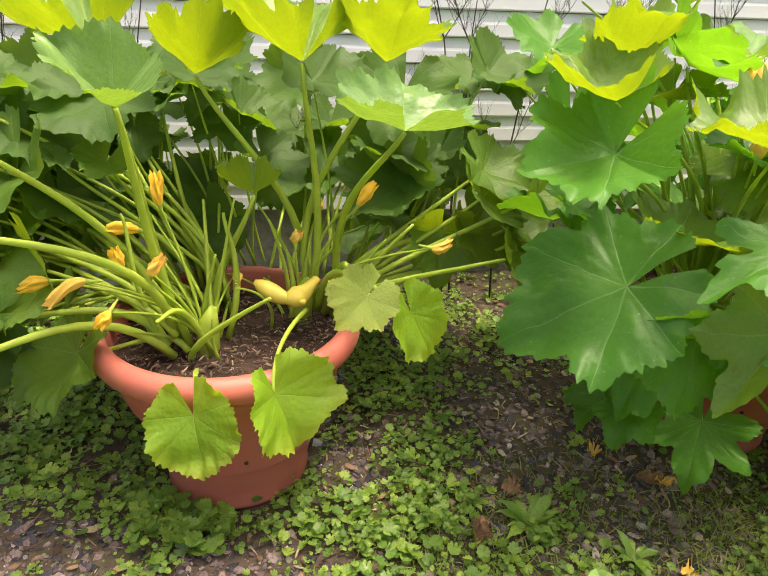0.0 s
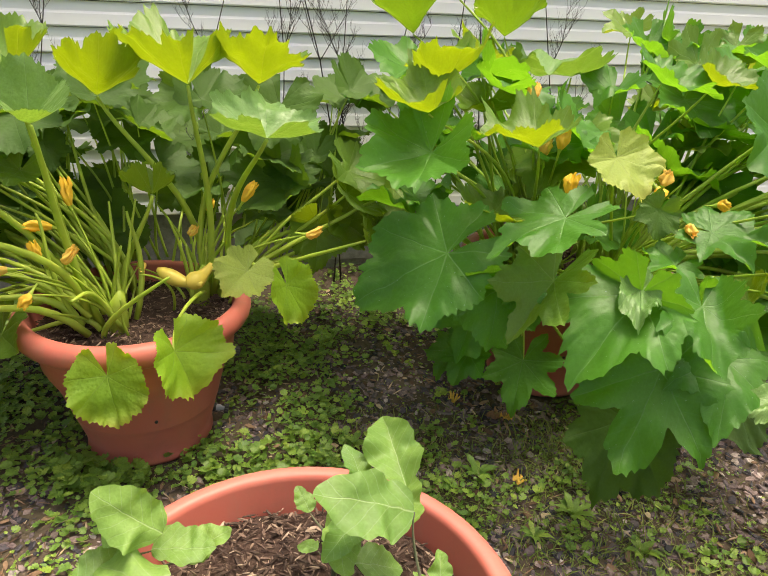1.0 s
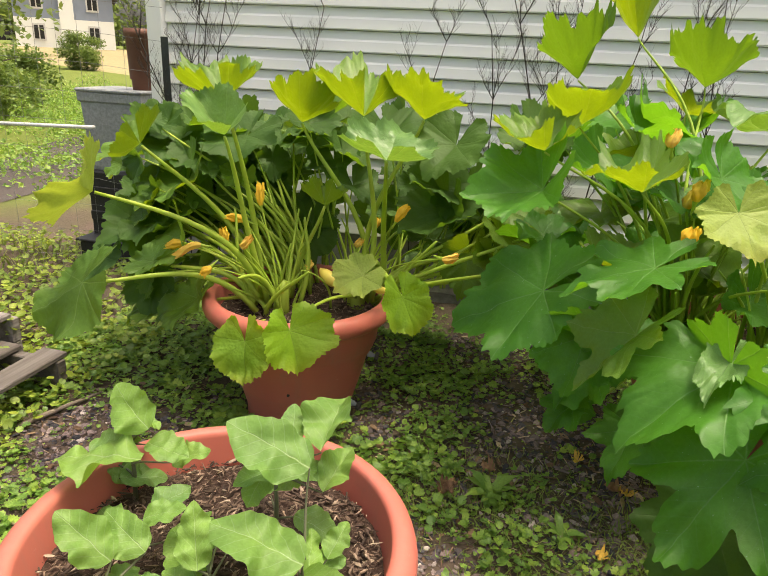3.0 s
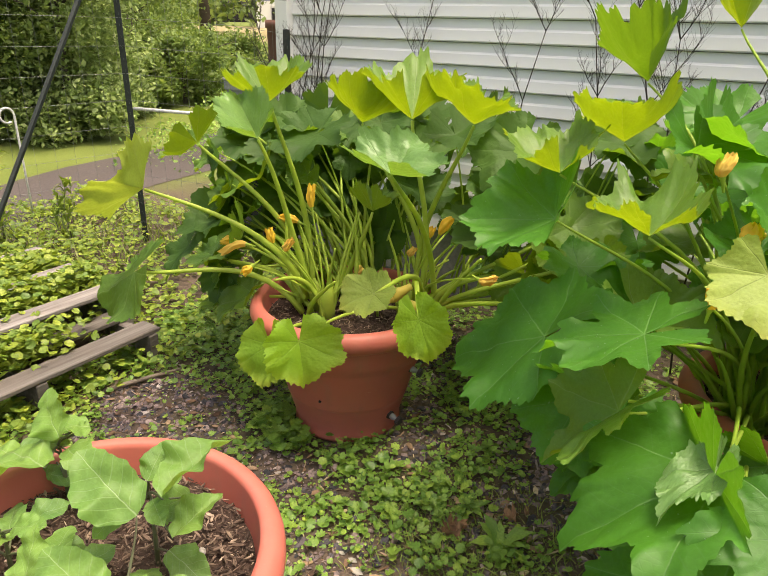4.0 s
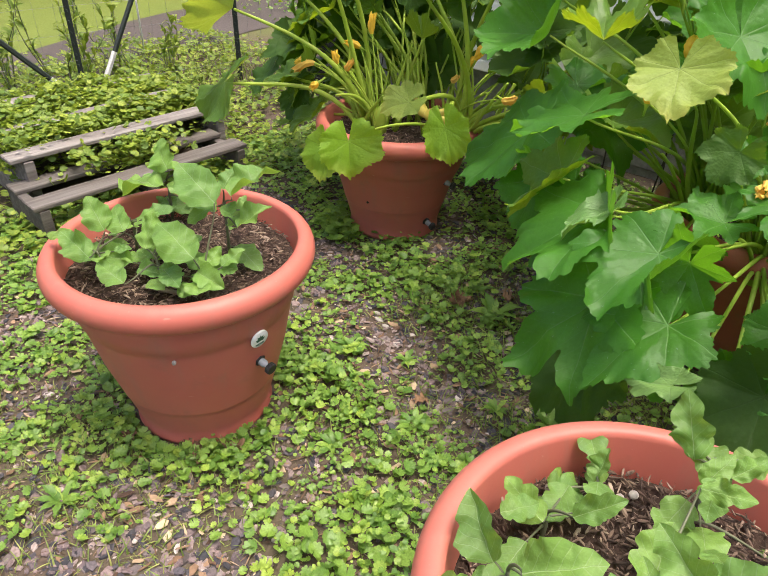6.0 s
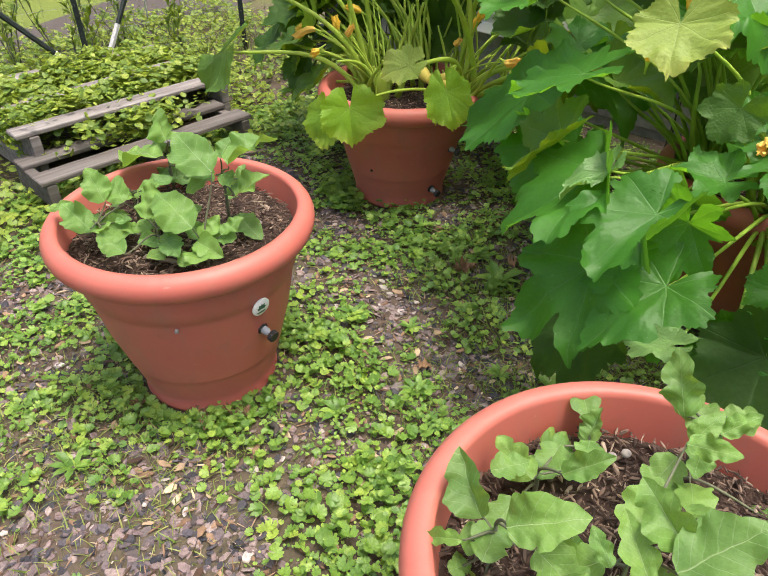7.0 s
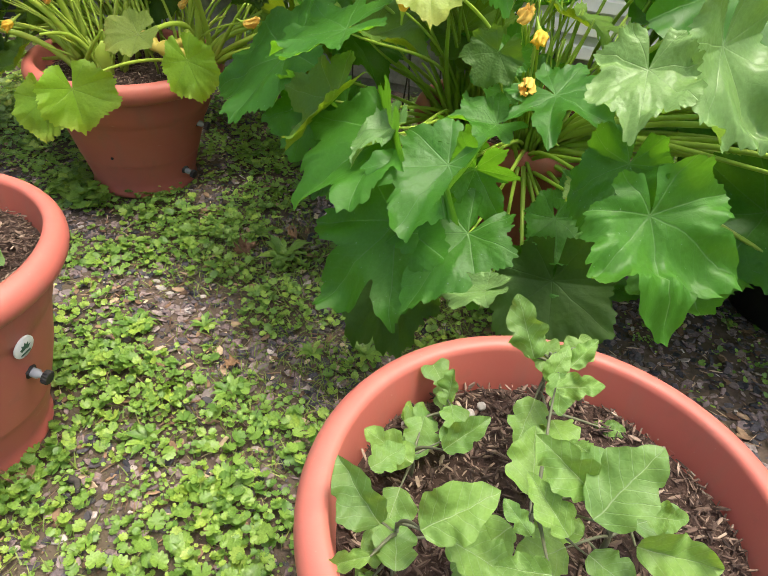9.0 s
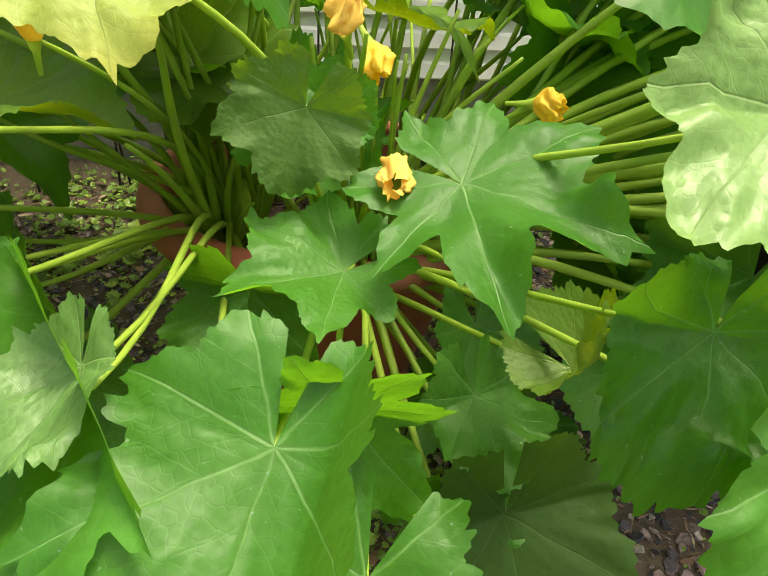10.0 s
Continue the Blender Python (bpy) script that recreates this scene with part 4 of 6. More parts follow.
B.leaf((0.570, 0.870, 0.650), (0.368, 0.890, 0.565), (-0.30, -0.45, 0.85), wide=1.02, cup=0.02, fold=-0.06, droop=0.25, lobes=0.12, back=0.2, base=root(B, 215), rise=0.12)
B.leaf((0.666, 0.801, 0.589), (0.636, 0.730, 0.486), (-0.03, -0.82, 0.57), wide=0.97, cup=0.02, fold=0.02, droop=0.35, base=root(B, 228), rise=0.12)
B.leaf((0.745, 0.778, 0.603), (0.713, 0.720, 0.522), (-0.01, -0.81, 0.58), wide=0.92, cup=0.05, fold=0.02, droop=0.35, base=root(B, 240), rise=0.12)
B.leaf((0.758, 0.728, 0.769), (0.611, 0.715, 0.727), (-0.25, -0.25, 0.94), wide=0.92, cup=0.03, fold=0.05, droop=0.15, base=root(B, 210), rise=0.3, lobes=0.30)
B.leaf((0.893, 0.628, 0.640), (0.722, 0.552, 0.524), (-0.38, -0.42, 0.82), wide=0.90, cup=0.02, fold=0.04, droop=0.15, base=root(B, 245), rise=0.15, lobes=0.20, back=1.1, tail=0.6)
B.leaf((1.004, 0.590, 0.621), (0.952, 0.448, 0.566), (0.02, -0.48, 0.88), wide=0.92, cup=0.03, fold=0.06, droop=0.30, base=root(B, 262), rise=0.15, lobes=0.20, back=0.3, tail=0.8, flap=(1, 0.18, 1.25))
B.leaf((1.044, 0.644, 0.598), (1.026, 0.590, 0.470), (0.10, -0.88, 0.46), wide=0.85, cup=0.02, fold=0.10, droop=0.30, base=root(B, 272), rise=0.15, lobes=0.30)
B.leaf((1.062, 0.565, 0.512), (0.992, 0.437, 0.447), (-0.12, -0.55, 0.83), wide=0.95, cup=0.02, fold=0.05, droop=0.30, base=root(B, 280), rise=0.1, lobes=0.25, tail=0.8)
B.leaf((0.930, 0.570, 0.500), (0.806, 0.480, 0.330), (-0.30, -0.72, 0.62), wide=0.85, cup=0.02, fold=0.03, droop=0.25, base=root(B, 255), rise=0.05, lobes=0.26, tail=0.8)
B.leaf((1.335, 0.560, 0.624), (1.414, 0.426, 0.503), (0.10, -0.62, 0.78), wide=0.92, cup=0.02, fold=0.10, droop=0.50, base=root(B, 300), rise=0.15, ruffle=0.20, lobes=0.20, tail=0.8)
B.leaf((1.288, 0.625, 0.672), (1.262, 0.530, 0.600), (0.0, -0.45, 0.85), wide=0.80, cup=0.05, fold=0.10, droop=0.55, base=root(B, 298), rise=0.10, ruffle=0.22, lobes=0.06)
B.leaf((1.270, 0.622, 0.820), (1.272, 0.513, 0.774), (-0.03, -0.39, 0.92), wide=0.93, cup=0.05, fold=0.10, droop=0.40, base=root(B, 320), rise=0.25, ruffle=0.12, mat=M_LEAF_P)
B.leaf((1.371, 0.721, 0.844), (1.488, 0.650, 0.717), (0.41, -0.59, 0.70), wide=0.73, cup=0.05, fold=0.10, droop=0.40, base=root(B, 330), rise=0.25, ruffle=0.12, mat=M_LEAF_P)
B.leaf((1.146, 0.765, 0.708), (1.246, 0.684, 0.718), (-0.15, -0.35, 0.92), wide=1.05, cup=0.02, fold=0.02, droop=0.20, base=root(B, 300), rise=0.3, ruffle=0.10, lobes=0.36)
B.leaf((1.055, 0.745, 0.642), (0.972, 0.703, 0.660), (0.05, -0.30, 0.95), wide=0.95, cup=0.05, fold=0.10, droop=0.20, base=root(B, 268), rise=0.3, lobes=0.30)
B.leaf((0.746, 0.715, 0.640), (0.640, 0.678, 0.530), (-0.51, -0.41, 0.75), wide=0.85, cup=0.05, fold=0.45, droop=0.35, lobes=0.30, base=root(B, 222), rise=0.12, mat=M_LEAF_A)
B.leaf((1.203, 0.800, 0.445), (1.235, 0.710, 0.400), (0.20, -0.50, 0.84), wide=0.95, cup=0.02, fold=0.02, droop=0.20, base=root(B, 285), rise=0.05)
# low leaf under the others, shade painted in as a darker green
B.leaf((1.230, 0.720, 0.351), (1.260, 0.575, 0.240), (0.04, -0.64, 0.77), wide=0.95, cup=0.02, fold=0.02, droop=0.25, base=root(B, 290), rise=0.02, mat=M_LEAF_SHADED)
B.leaf((1.117, 0.470, 0.470), (1.036, 0.470, 0.440), (-0.30, -0.30, 0.90), wide=0.55, cup=0.02, fold=0.10, droop=0.20, base=root(B, 275), rise=0.05, mat=M_LEAF_P)
# inner upright leaf and the low one after it, also coloured as shaded
B.leaf((1.028, 0.800, 0.755), (1.005, 0.765, 0.700), (0.15, -0.75, 0.65), wide=1.15, cup=0.02, fold=0.05, droop=0.10, base=root(B, 270), rise=0.3, mat=M_LEAF_SHADED)
B.leaf((0.930, 0.640, 0.330), (0.835, 0.560, 0.190), (-0.30, -0.65, 0.70), wide=0.90, cup=0.02, fold=0.03, droop=0.25, base=root(B, 250), rise=0.02, mat=M_LEAF_SHADED)
B.leaf((1.265, 0.735, 0.539), (1.284, 0.668, 0.585), (-0.45, -0.25, 0.85), wide=0.95, cup=0.45, fold=0.10, droop=0.00, base=root(B, 300), rise=0.05, mat=M_LEAF_A, lobes=0.03)
B.leaf((1.050, 0.842, 0.739), (1.013, 0.797, 0.721), (0.18, -0.48, 0.86), wide=0.96, cup=0.05, fold=0.10, droop=0.20, base=root(B, 260), rise=0.4)
B.leaf((0.890, 0.792, 0.872), (0.917, 0.708, 0.817), (0.05, -0.54, 0.84), wide=1.16, cup=0.02, fold=0.10, droop=0.40, base=root(B, 290), rise=0.5, mat=M_LEAF_W, ruffle=0.1)
# first and third upright leaf: the dark look of backlight is in their colour
B.leaf((0.589, 1.294, 1.080), (0.651, 1.146, 1.085), (-0.32, -0.11, 0.94), wide=0.74, cup=0.90, fold=0.30, droop=0.00, base=root(B, 150), rise=0.6, mat=M_LEAF_SHADED, ruffle=0.12, lobes=0.12, back=0.1)
B.leaf((0.729, 1.424, 1.189), (0.699, 1.257, 1.209), (-0.19, 0.15, 0.97), wide=0.61, cup=0.90, fold=0.30, droop=0.00, base=root(B, 100), rise=0.6, mat=M_LEAF_A, ruffle=0.12, lobes=0.12, back=0.1)
B.leaf((0.931, 1.509, 1.073), (0.864, 1.366, 1.082), (0.04, 0.04, 1.00), wide=0.94, cup=0.85, fold=0.10, droop=0.00, base=root(B, 60), rise=0.6, mat=M_LEAF_SHADED, ruffle=0.12, lobes=0.12, back=0.1)
B.leaf((0.603, 1.105, 0.981), (0.627, 0.974, 0.975), (-0.11, -0.07, 0.99), wide=0.97, cup=0.75, fold=0.10, droop=0.00, base=root(B, 170), rise=0.5, mat=M_LEAF_A, ruffle=0.12, lobes=0.12, back=0.1)
B.leaf((0.533, 0.955, 0.937), (0.465, 1.055, 0.926), (-0.19, -0.03, 0.98), wide=1.01, cup=0.60, fold=0.15, droop=0.00, base=root(B, 185), rise=0.5, mat=M_LEAF_A, ruffle=0.12, lobes=0.12, back=0.1)
B.leaf((0.542, 0.942, 0.854), (0.364, 0.907, 0.825), (-0.05, -0.49, 0.87), wide=0.88, cup=0.10, fold=0.20, droop=0.15, base=root(B, 200), rise=0.4)
B.leaf((0.725, 0.817, 0.890), (0.670, 0.940, 0.872), (-0.14, 0.09, 0.99), wide=0.89, cup=0.50, fold=0.15, droop=0.00, base=root(B, 190), rise=0.5, mat=M_LEAF_A, ruffle=0.12, lobes=0.12, back=0.1)
B.leaf((1.112, 1.412, 0.972), (0.941, 1.318, 1.034), (0.17, 0.30, 0.94), wide=0.96, cup=0.10, fold=0.20, droop=0.30, base=root(B, 30), rise=0.6, mat=M_LEAF_P, ruffle=0.12)
# turned-up pale lobe of the low leaf
B.leaf((0.890, 0.636, 0.650), (0.838, 0.545, 0.615), (-0.30, -0.40, 0.85), wide=0.50, cup=0.05, fold=0.10, droop=0.30, base=root(B, 247), rise=0.15, mat=M_LEAF_P, lobes=0.08, tail=0.6)
r6 = random.Random(62)
# crowded crown of leaves at the top and back
for i in range(80):
    j = Vector((r6.uniform(0.55, 2.05), r6.uniform(1.0, 1.9), r6.uniform(0.60, 1.05)))
    j.z -= 0.25 * max(0.0, 1.15 - j.y) - 0.05 * (j.x > 1.2)
    a = r6.uniform(-3.0, -0.2)
    way = Vector((math.cos(a), math.sin(a), r6.uniform(-0.6, 0.2)))
    pick = r6.random()
    B.leaf(j, j + way * r6.uniform(0.12, 0.18), (r6.uniform(-0.35, 0.35), r6.uniform(-0.4, 0.3), 1), cup=r6.uniform(0.0, 0.35), droop=r6.uniform(0, 0.5), fold=r6.uniform(0.05, 0.3), ruffle=r6.uniform(0.05, 0.12),
           lobes=r6.uniform(0.12, 0.24), base=Vector((1.064 + (j.x - 1.064) * 0.45 + r6.uniform(-0.06, 0.06), 1.24 + r6.uniform(-0.12, 0.16), CB.z)), thick=0.0045, rise=r6.uniform(0.1, 0.4), lift=Vector((r6.uniform(-0.5, 0.5), r6.uniform(-0.4, 0.4), 1)), mat=M_LEAF_A if pick < 0.25 else None)
# skirt of hanging leaves round the planter
for i in range(13):
    a = radians(r6.uniform(185, 360))
    d = r6.uniform(0.28, 0.55)
    j = CB + Vector((math.cos(a) * d, math.sin(a) * d, r6.uniform(-0.22, 0.08)))
    B.leaf(j, j + Vector((math.cos(a) * 0.7, math.sin(a) * 0.7, r6.uniform(-1.0, -0.4))) * r6.uniform(0.10, 0.16), (math.cos(a) * 0.5, math.sin(a) * 0.6, 0.5), droop=r6.uniform(0.1, 0.4), lobes=r6.uniform(0.15, 0.3),
           base=root(B, math.degrees(a)), thick=0.0055, rise=0.15)
# third plant crowding in at the far end
for i in range(36):
    j = Vector((r6.uniform(1.42, 2.2), r6.uniform(0.80, 1.5), r6.uniform(0.35, 0.95)))
    a = r6.uniform(-3.0, -0.6)
    B.leaf(j, j + Vector((math.cos(a), math.sin(a), r6.uniform(-1.0, -0.1))) * r6.uniform(0.13, 0.19), (r6.uniform(-0.3, 0.2), -0.5, 0.8), droop=r6.uniform(0.1, 0.4),
           base=root(B, 330), thick=0.006, rise=0.2)
for i in range(72):
    a = r6.uniform(0, 6.28)
    c = B.crowns[i % 2]
    h = r6.uniform(0.10, 0.40)
    d = r6.uniform(0.04, 0.26)
    side = Vector((r6.uniform(-0.5, 0.5), r6.uniform(-0.5, 0.5), 1))
    B.stalk(c + Vector((math.cos(a) * 0.035, math.sin(a) * 0.035, 0)), c + Vector((math.cos(a) * d, math.sin(a) * d, h)), r6.uniform(0.0022, 0.0052), r6.uniform(0.1, 0.5), name="stalk", lift=side)
for fx, fy, fz, fl, wx, wy, wz, wilt in FLOWERS_B():
    B.flower((fx, fy, fz), (wx, wy, wz), fl * 0.75, 0.0125, wilt)
    B.stalk(B.crowns[0] if fx < 1.0 else B.crowns[1], (fx, fy, fz), 0.0035, 0.3, name="flower_stalk")


class Bed:
    """Seedlings of one planter; a leaf goes to the nearest stem."""

    def __init__(self, soil, stems, seed, lobes, size):
        self.lobes, self.size = lobes, size
        self.plants = []
        self.soil = soil
        for i, (x, y, h) in enumerate(stems):
            h *= 0.8
            p = Plant("eggplant", (x, y, soil.z - 0.005), "young eggplant with broad wavy grey-green leaves in mulch", "plant", "eggplant seedlings", M_EGG_STEM, M_EGG, seed + 20 * i)
            b = Build()
            b.tube([(0, 0, -0.02), (0.002, 0.001, h * 0.5), (-0.001, 0.003, h)], [0.0042, 0.0034, 0.002], 8)
            part("stem", b, M_EGG_STEM, p.root)
            p.top = h
            self.plants.append(p)

    def leaf(self, j, tip, up=(0, 0, 1), wide=1.0, cup=0.0, fold=0.15, droop=0.15):
        p = min(self.plants, key=lambda q: (q.at.x - j[0]) ** 2 + (q.at.y - j[1]) ** 2)
        z = max(0.008, min(p.top, j[2] - p.at.z - 0.02))
        r = p.rnd
        tip = Vector(j).lerp(Vector(tip), self.size)
        up = Vector(up) + Vector((r.uniform(-0.35, 0.35), r.uniform(-0.35, 0.35), 0))
        fold, droop = r.choice((0.05, 0.15, 0.3, 0.6)), r.uniform(-0.1, 0.6)
        p.leaf(j, tip, up, wide * 0.80, cup, fold, droop, r.uniform(0.05, 0.14), self.lobes * r.uniform(0.4, 1.3), kind="simple", base=p.at + Vector((0, 0, z)), thick=0.0019, rise=0.25)

    def sprout(self, count, seed):
        """Small young leaves low on each stem."""
        r = random.Random(seed)
        for p in self.plants:
            for k in range(count):
                a, h = r.uniform(0, 6.28), r.uniform(0.2, 1.15) * p.top
                d = r.uniform(0.02, 0.07)
                j = p.at + Vector((math.cos(a) * d, math.sin(a) * d, h + 0.015))
                size = r.uniform(0.035, 0.08)
                if math.hypot(j.x + math.cos(a) * size - self.soil.x, j.y + math.sin(a) * size - self.soil.y) > 0.20:
                    a += math.pi
                p.leaf(j, j + Vector((math.cos(a), math.sin(a), r.uniform(-0.5, 0.5))) * size, (0.1, -0.3, 1), 1.0, 0, 0.2, r.uniform(0, 0.5), 0.06, self.lobes, kind="simple", base=p.at + Vector((0, 0, h)), thick=0.0016, rise=0.2)


C = Bed(CC, [(-0.04, 0.27, 0.12), (0.215, 0.255, 0.16), (0.06, 0.12, 0.10), (0.20, 0.09, 0.09), (0.31, 0.13, 0.06), (0.09, 0.02, 0.07)], 700, 0.08, 0.97)
D = Bed(CD, [(1.232, 0.25, 0.16), (1.12, 0.20, 0.05), (1.115, -0.02, 0.10), (1.10, 0.10, 0.06), (1.33, 0.06, 0.13), (1.245, 0.03, 0.12)], 800, 0.17, 0.90)
C.leaf((0.012, 0.249, 0.563), (-0.067, 0.266, 0.622), (0.31, -0.72, 0.62), wide=1.35, cup=0.00, fold=0.15, droop=0.15)
C.leaf((0.021, 0.213, 0.535), (-0.139, 0.211, 0.526), (-0.05, -0.19, 0.98), wide=1.10, cup=0.00, fold=0.15, droop=0.15)
C.leaf((0.298, 0.181, 0.606), (0.178, 0.179, 0.660), (0.33, -0.62, 0.71), wide=1.25, cup=0.00, fold=0.15, droop=0.15)
C.leaf((0.250, 0.234, 0.601), (0.239, 0.282, 0.644), (0.31, -0.60, 0.74), wide=1.10, cup=0.00, fold=0.15, droop=0.15)
C.leaf((0.298, 0.220, 0.606), (0.292, 0.348, 0.649), (0.10, -0.31, 0.95), wide=0.90, cup=0.00, fold=0.15, droop=0.15)
C.leaf((0.300, 0.226, 0.536), (0.319, 0.305, 0.567), (0.20, -0.39, 0.90), wide=1.00, cup=0.00, fold=0.15, droop=0.15)
C.leaf((0.240, 0.225, 0.567), (0.187, 0.177, 0.550), (0.18, -0.49, 0.85), wide=1.10, cup=0.00, fold=0.15, droop=0.15)
C.leaf((0.318, 0.108, 0.519), (0.192, 0.106, 0.569), (0.31, -0.57, 0.76), wide=1.10, cup=0.00, fold=0.15, droop=0.15)
C.leaf((0.093, 0.046, 0.516), (0.008, 0.055, 0.569), (0.31, -0.72, 0.62), wide=1.10, cup=0.00, fold=0.15, droop=0.15)
C.leaf((0.122, 0.073, 0.515), (0.052, 0.083, 0.559), (0.29, -0.72, 0.63), wide=1.20, cup=0.00, fold=0.15, droop=0.15)
C.leaf((0.189, 0.079, 0.499), (0.160, 0.125, 0.567), (0.31, -0.72, 0.62), wide=1.00, cup=0.00, fold=0.15, droop=0.15)
C.leaf((0.155, -0.021, 0.507), (0.063, -0.030, 0.535), (0.30, -0.51, 0.81), wide=1.10, cup=0.00, fold=0.15, droop=0.15)
C.leaf((0.154, 0.062, 0.461), (0.072, 0.014, 0.467), (0.29, -0.39, 0.87), wide=1.10, cup=0.00, fold=0.15, droop=0.15)
C.leaf((0.241, -0.001, 0.477), (0.164, -0.013, 0.496), (0.28, -0.51, 0.81), wide=1.10, cup=0.00, fold=0.15, droop=0.15)
C.leaf((0.173, 0.063, 0.452), (0.226, 0.089, 0.448), (0.27, -0.40, 0.88), wide=1.20, cup=0.00, fold=0.15, droop=0.15)
C.leaf((0.317, 0.125, 0.481), (0.307, 0.180, 0.518), (0.30, -0.49, 0.82), wide=1.00, cup=0.00, fold=0.15, droop=0.15)
C.leaf((0.331, 0.160, 0.486), (0.344, 0.211, 0.512), (0.30, -0.50, 0.81), wide=1.10, cup=0.00, fold=0.15, droop=0.15)
C.leaf((0.307, 0.117, 0.481), (0.378, 0.132, 0.466), (0.29, -0.51, 0.81), wide=1.30, cup=0.00, fold=0.15, droop=0.15)
C.leaf((0.228, 0.080, 0.467), (0.264, 0.108, 0.474), (0.28, -0.52, 0.80), wide=1.00, cup=0.00, fold=0.15, droop=0.15)
C.leaf((0.074, -0.005, 0.508), (-0.003, -0.039, 0.516), (0.28, -0.40, 0.88), wide=0.80, cup=0.00, fold=0.15, droop=0.15)
D.leaf((1.213, 0.230, 0.568), (1.168, 0.262, 0.646), (-0.11, -0.94, 0.32), wide=1.00, cup=0.00, fold=0.15, droop=0.15)
D.leaf((1.238, 0.138, 0.618), (1.297, 0.154, 0.628), (0.01, -0.53, 0.85), wide=0.90, cup=0.00, fold=0.15, droop=0.15)
D.leaf((1.234, 0.202, 0.562), (1.253, 0.230, 0.608), (-0.00, -0.85, 0.53), wide=1.10, cup=0.00, fold=0.15, droop=0.15)
D.leaf((1.256, 0.227, 0.572), (1.287, 0.278, 0.593), (0.01, -0.39, 0.92), wide=0.80, cup=0.00, fold=0.15, droop=0.15)
D.leaf((1.120, 0.195, 0.477), (1.117, 0.231, 0.520), (0.00, -0.76, 0.65), wide=0.90, cup=0.00, fold=0.15, droop=0.15)
D.leaf((1.106, 0.076, 0.497), (1.031, 0.089, 0.519), (0.11, -0.65, 0.76), wide=1.10, cup=0.00, fold=0.15, droop=0.15)
D.leaf((1.098, -0.022, 0.515), (1.030, 0.004, 0.571), (0.22, -0.75, 0.63), wide=1.15, cup=0.00, fold=0.15, droop=0.15)
D.leaf((1.143, -0.054, 0.580), (1.215, -0.007, 0.620), (-0.03, -0.62, 0.78), wide=1.20, cup=0.00, fold=0.15, droop=0.15)
D.leaf((1.137, 0.082, 0.529), (1.184, 0.128, 0.563), (0.00, -0.60, 0.80), wide=0.90, cup=0.00, fold=0.15, droop=0.15)
D.leaf((1.289, 0.019, 0.613), (1.216, 0.049, 0.643), (0.08, -0.59, 0.80), wide=1.10, cup=0.00, fold=0.15, droop=0.15)
D.leaf((1.274, -0.016, 0.587), (1.220, 0.023, 0.622), (0.10, -0.60, 0.80), wide=0.90, cup=0.00, fold=0.15, droop=0.15)
D.leaf((1.290, -0.006, 0.609), (1.341, 0.060, 0.670), (-0.04, -0.66, 0.75), wide=1.30, cup=0.00, fold=0.15, droop=0.15)
D.leaf((1.351, 0.055, 0.560), (1.405, 0.062, 0.563), (0.03, -0.60, 0.80), wide=1.20, cup=0.00, fold=0.15, droop=0.15)
D.leaf((1.333, -0.006, 0.591), (1.418, -0.002, 0.593), (0.01, -0.60, 0.80), wide=1.10, cup=0.00, fold=0.15, droop=0.15)
D.leaf((1.100, -0.062, 0.520), (1.050, -0.089, 0.508), (-0.00, -0.41, 0.91), wide=0.70, cup=0.00, fold=0.15, droop=0.15)
D.leaf((1.128, -0.059, 0.427), (1.075, -0.037, 0.452), (-0.01, -0.76, 0.65), wide=1.00, cup=0.00, fold=0.15, droop=0.15)
D.leaf((1.241, -0.027, 0.587), (1.206, -0.008, 0.607), (0.11, -0.60, 0.79), wide=0.90, cup=0.00, fold=0.15, droop=0.15)
D.leaf((1.360, 0.268, 0.444), (1.311, 0.274, 0.448), (0.01, -0.49, 0.87), wide=1.10, cup=0.00, fold=0.15, droop=0.15)
D.leaf((1.261, -0.069, 0.604), (1.207, -0.080, 0.604), (0.11, -0.59, 0.80), wide=1.20, cup=0.00, fold=0.15, droop=0.15)
C.sprout(7, 5)
D.sprout(5, 6)


# ---- pallets, fence and things by the house corner ----
def pallet(x0, z_top, xs, y0, y1, skew, label, group="pallets", wood=M_WOOD):
    """Deck boards along y on three stringers along x."""
    p = thing("pallet", (x0, (y0 + y1) / 2, gz(x0, 0.7)), label, "pallet", group)
    o = Vector(p.location)
    rr = random.Random(int(1000 * z_top))
    for x, w in xs:
        b = Build()
        m = pose(x - o.x, (y0 + y1) / 2 - o.y + skew * (x - x0), z_top - 0.010 - o.z, rr.uniform(-0.6, 0.6), rr.uniform(-2, 2), rr.uniform(-1.5, 1.5))
        b.box(0, 0, 0, w, y1 - y0 + rr.uniform(-0.03, 0.03), 0.019, bevel=0.004)
        part("board", b, wood, p, smooth=False, m=m)
    xa, xb = min(x for x, w in xs) - 0.05, max(x for x, w in xs) + 0.05
    for y in (y0 + 0.03, (y0 + y1) / 2, y1 - 0.03):
        b = Build()
        b.box((xa + xb) / 2 - o.x, y - o.y, z_top - 0.066 - o.z, xb - xa, 0.038, 0.09, bevel=0.004)
        part("stringer", b, wood, p, smooth=False)
        if z_top > 0.15:
            b = Build()
            b.box((xa + xb) / 2 - o.x, y - o.y, z_top - 0.17 - o.z, xb - xa, 0.036, 0.12, bevel=0.004)
            part("block", b, wood, p, smooth=False)
    return p


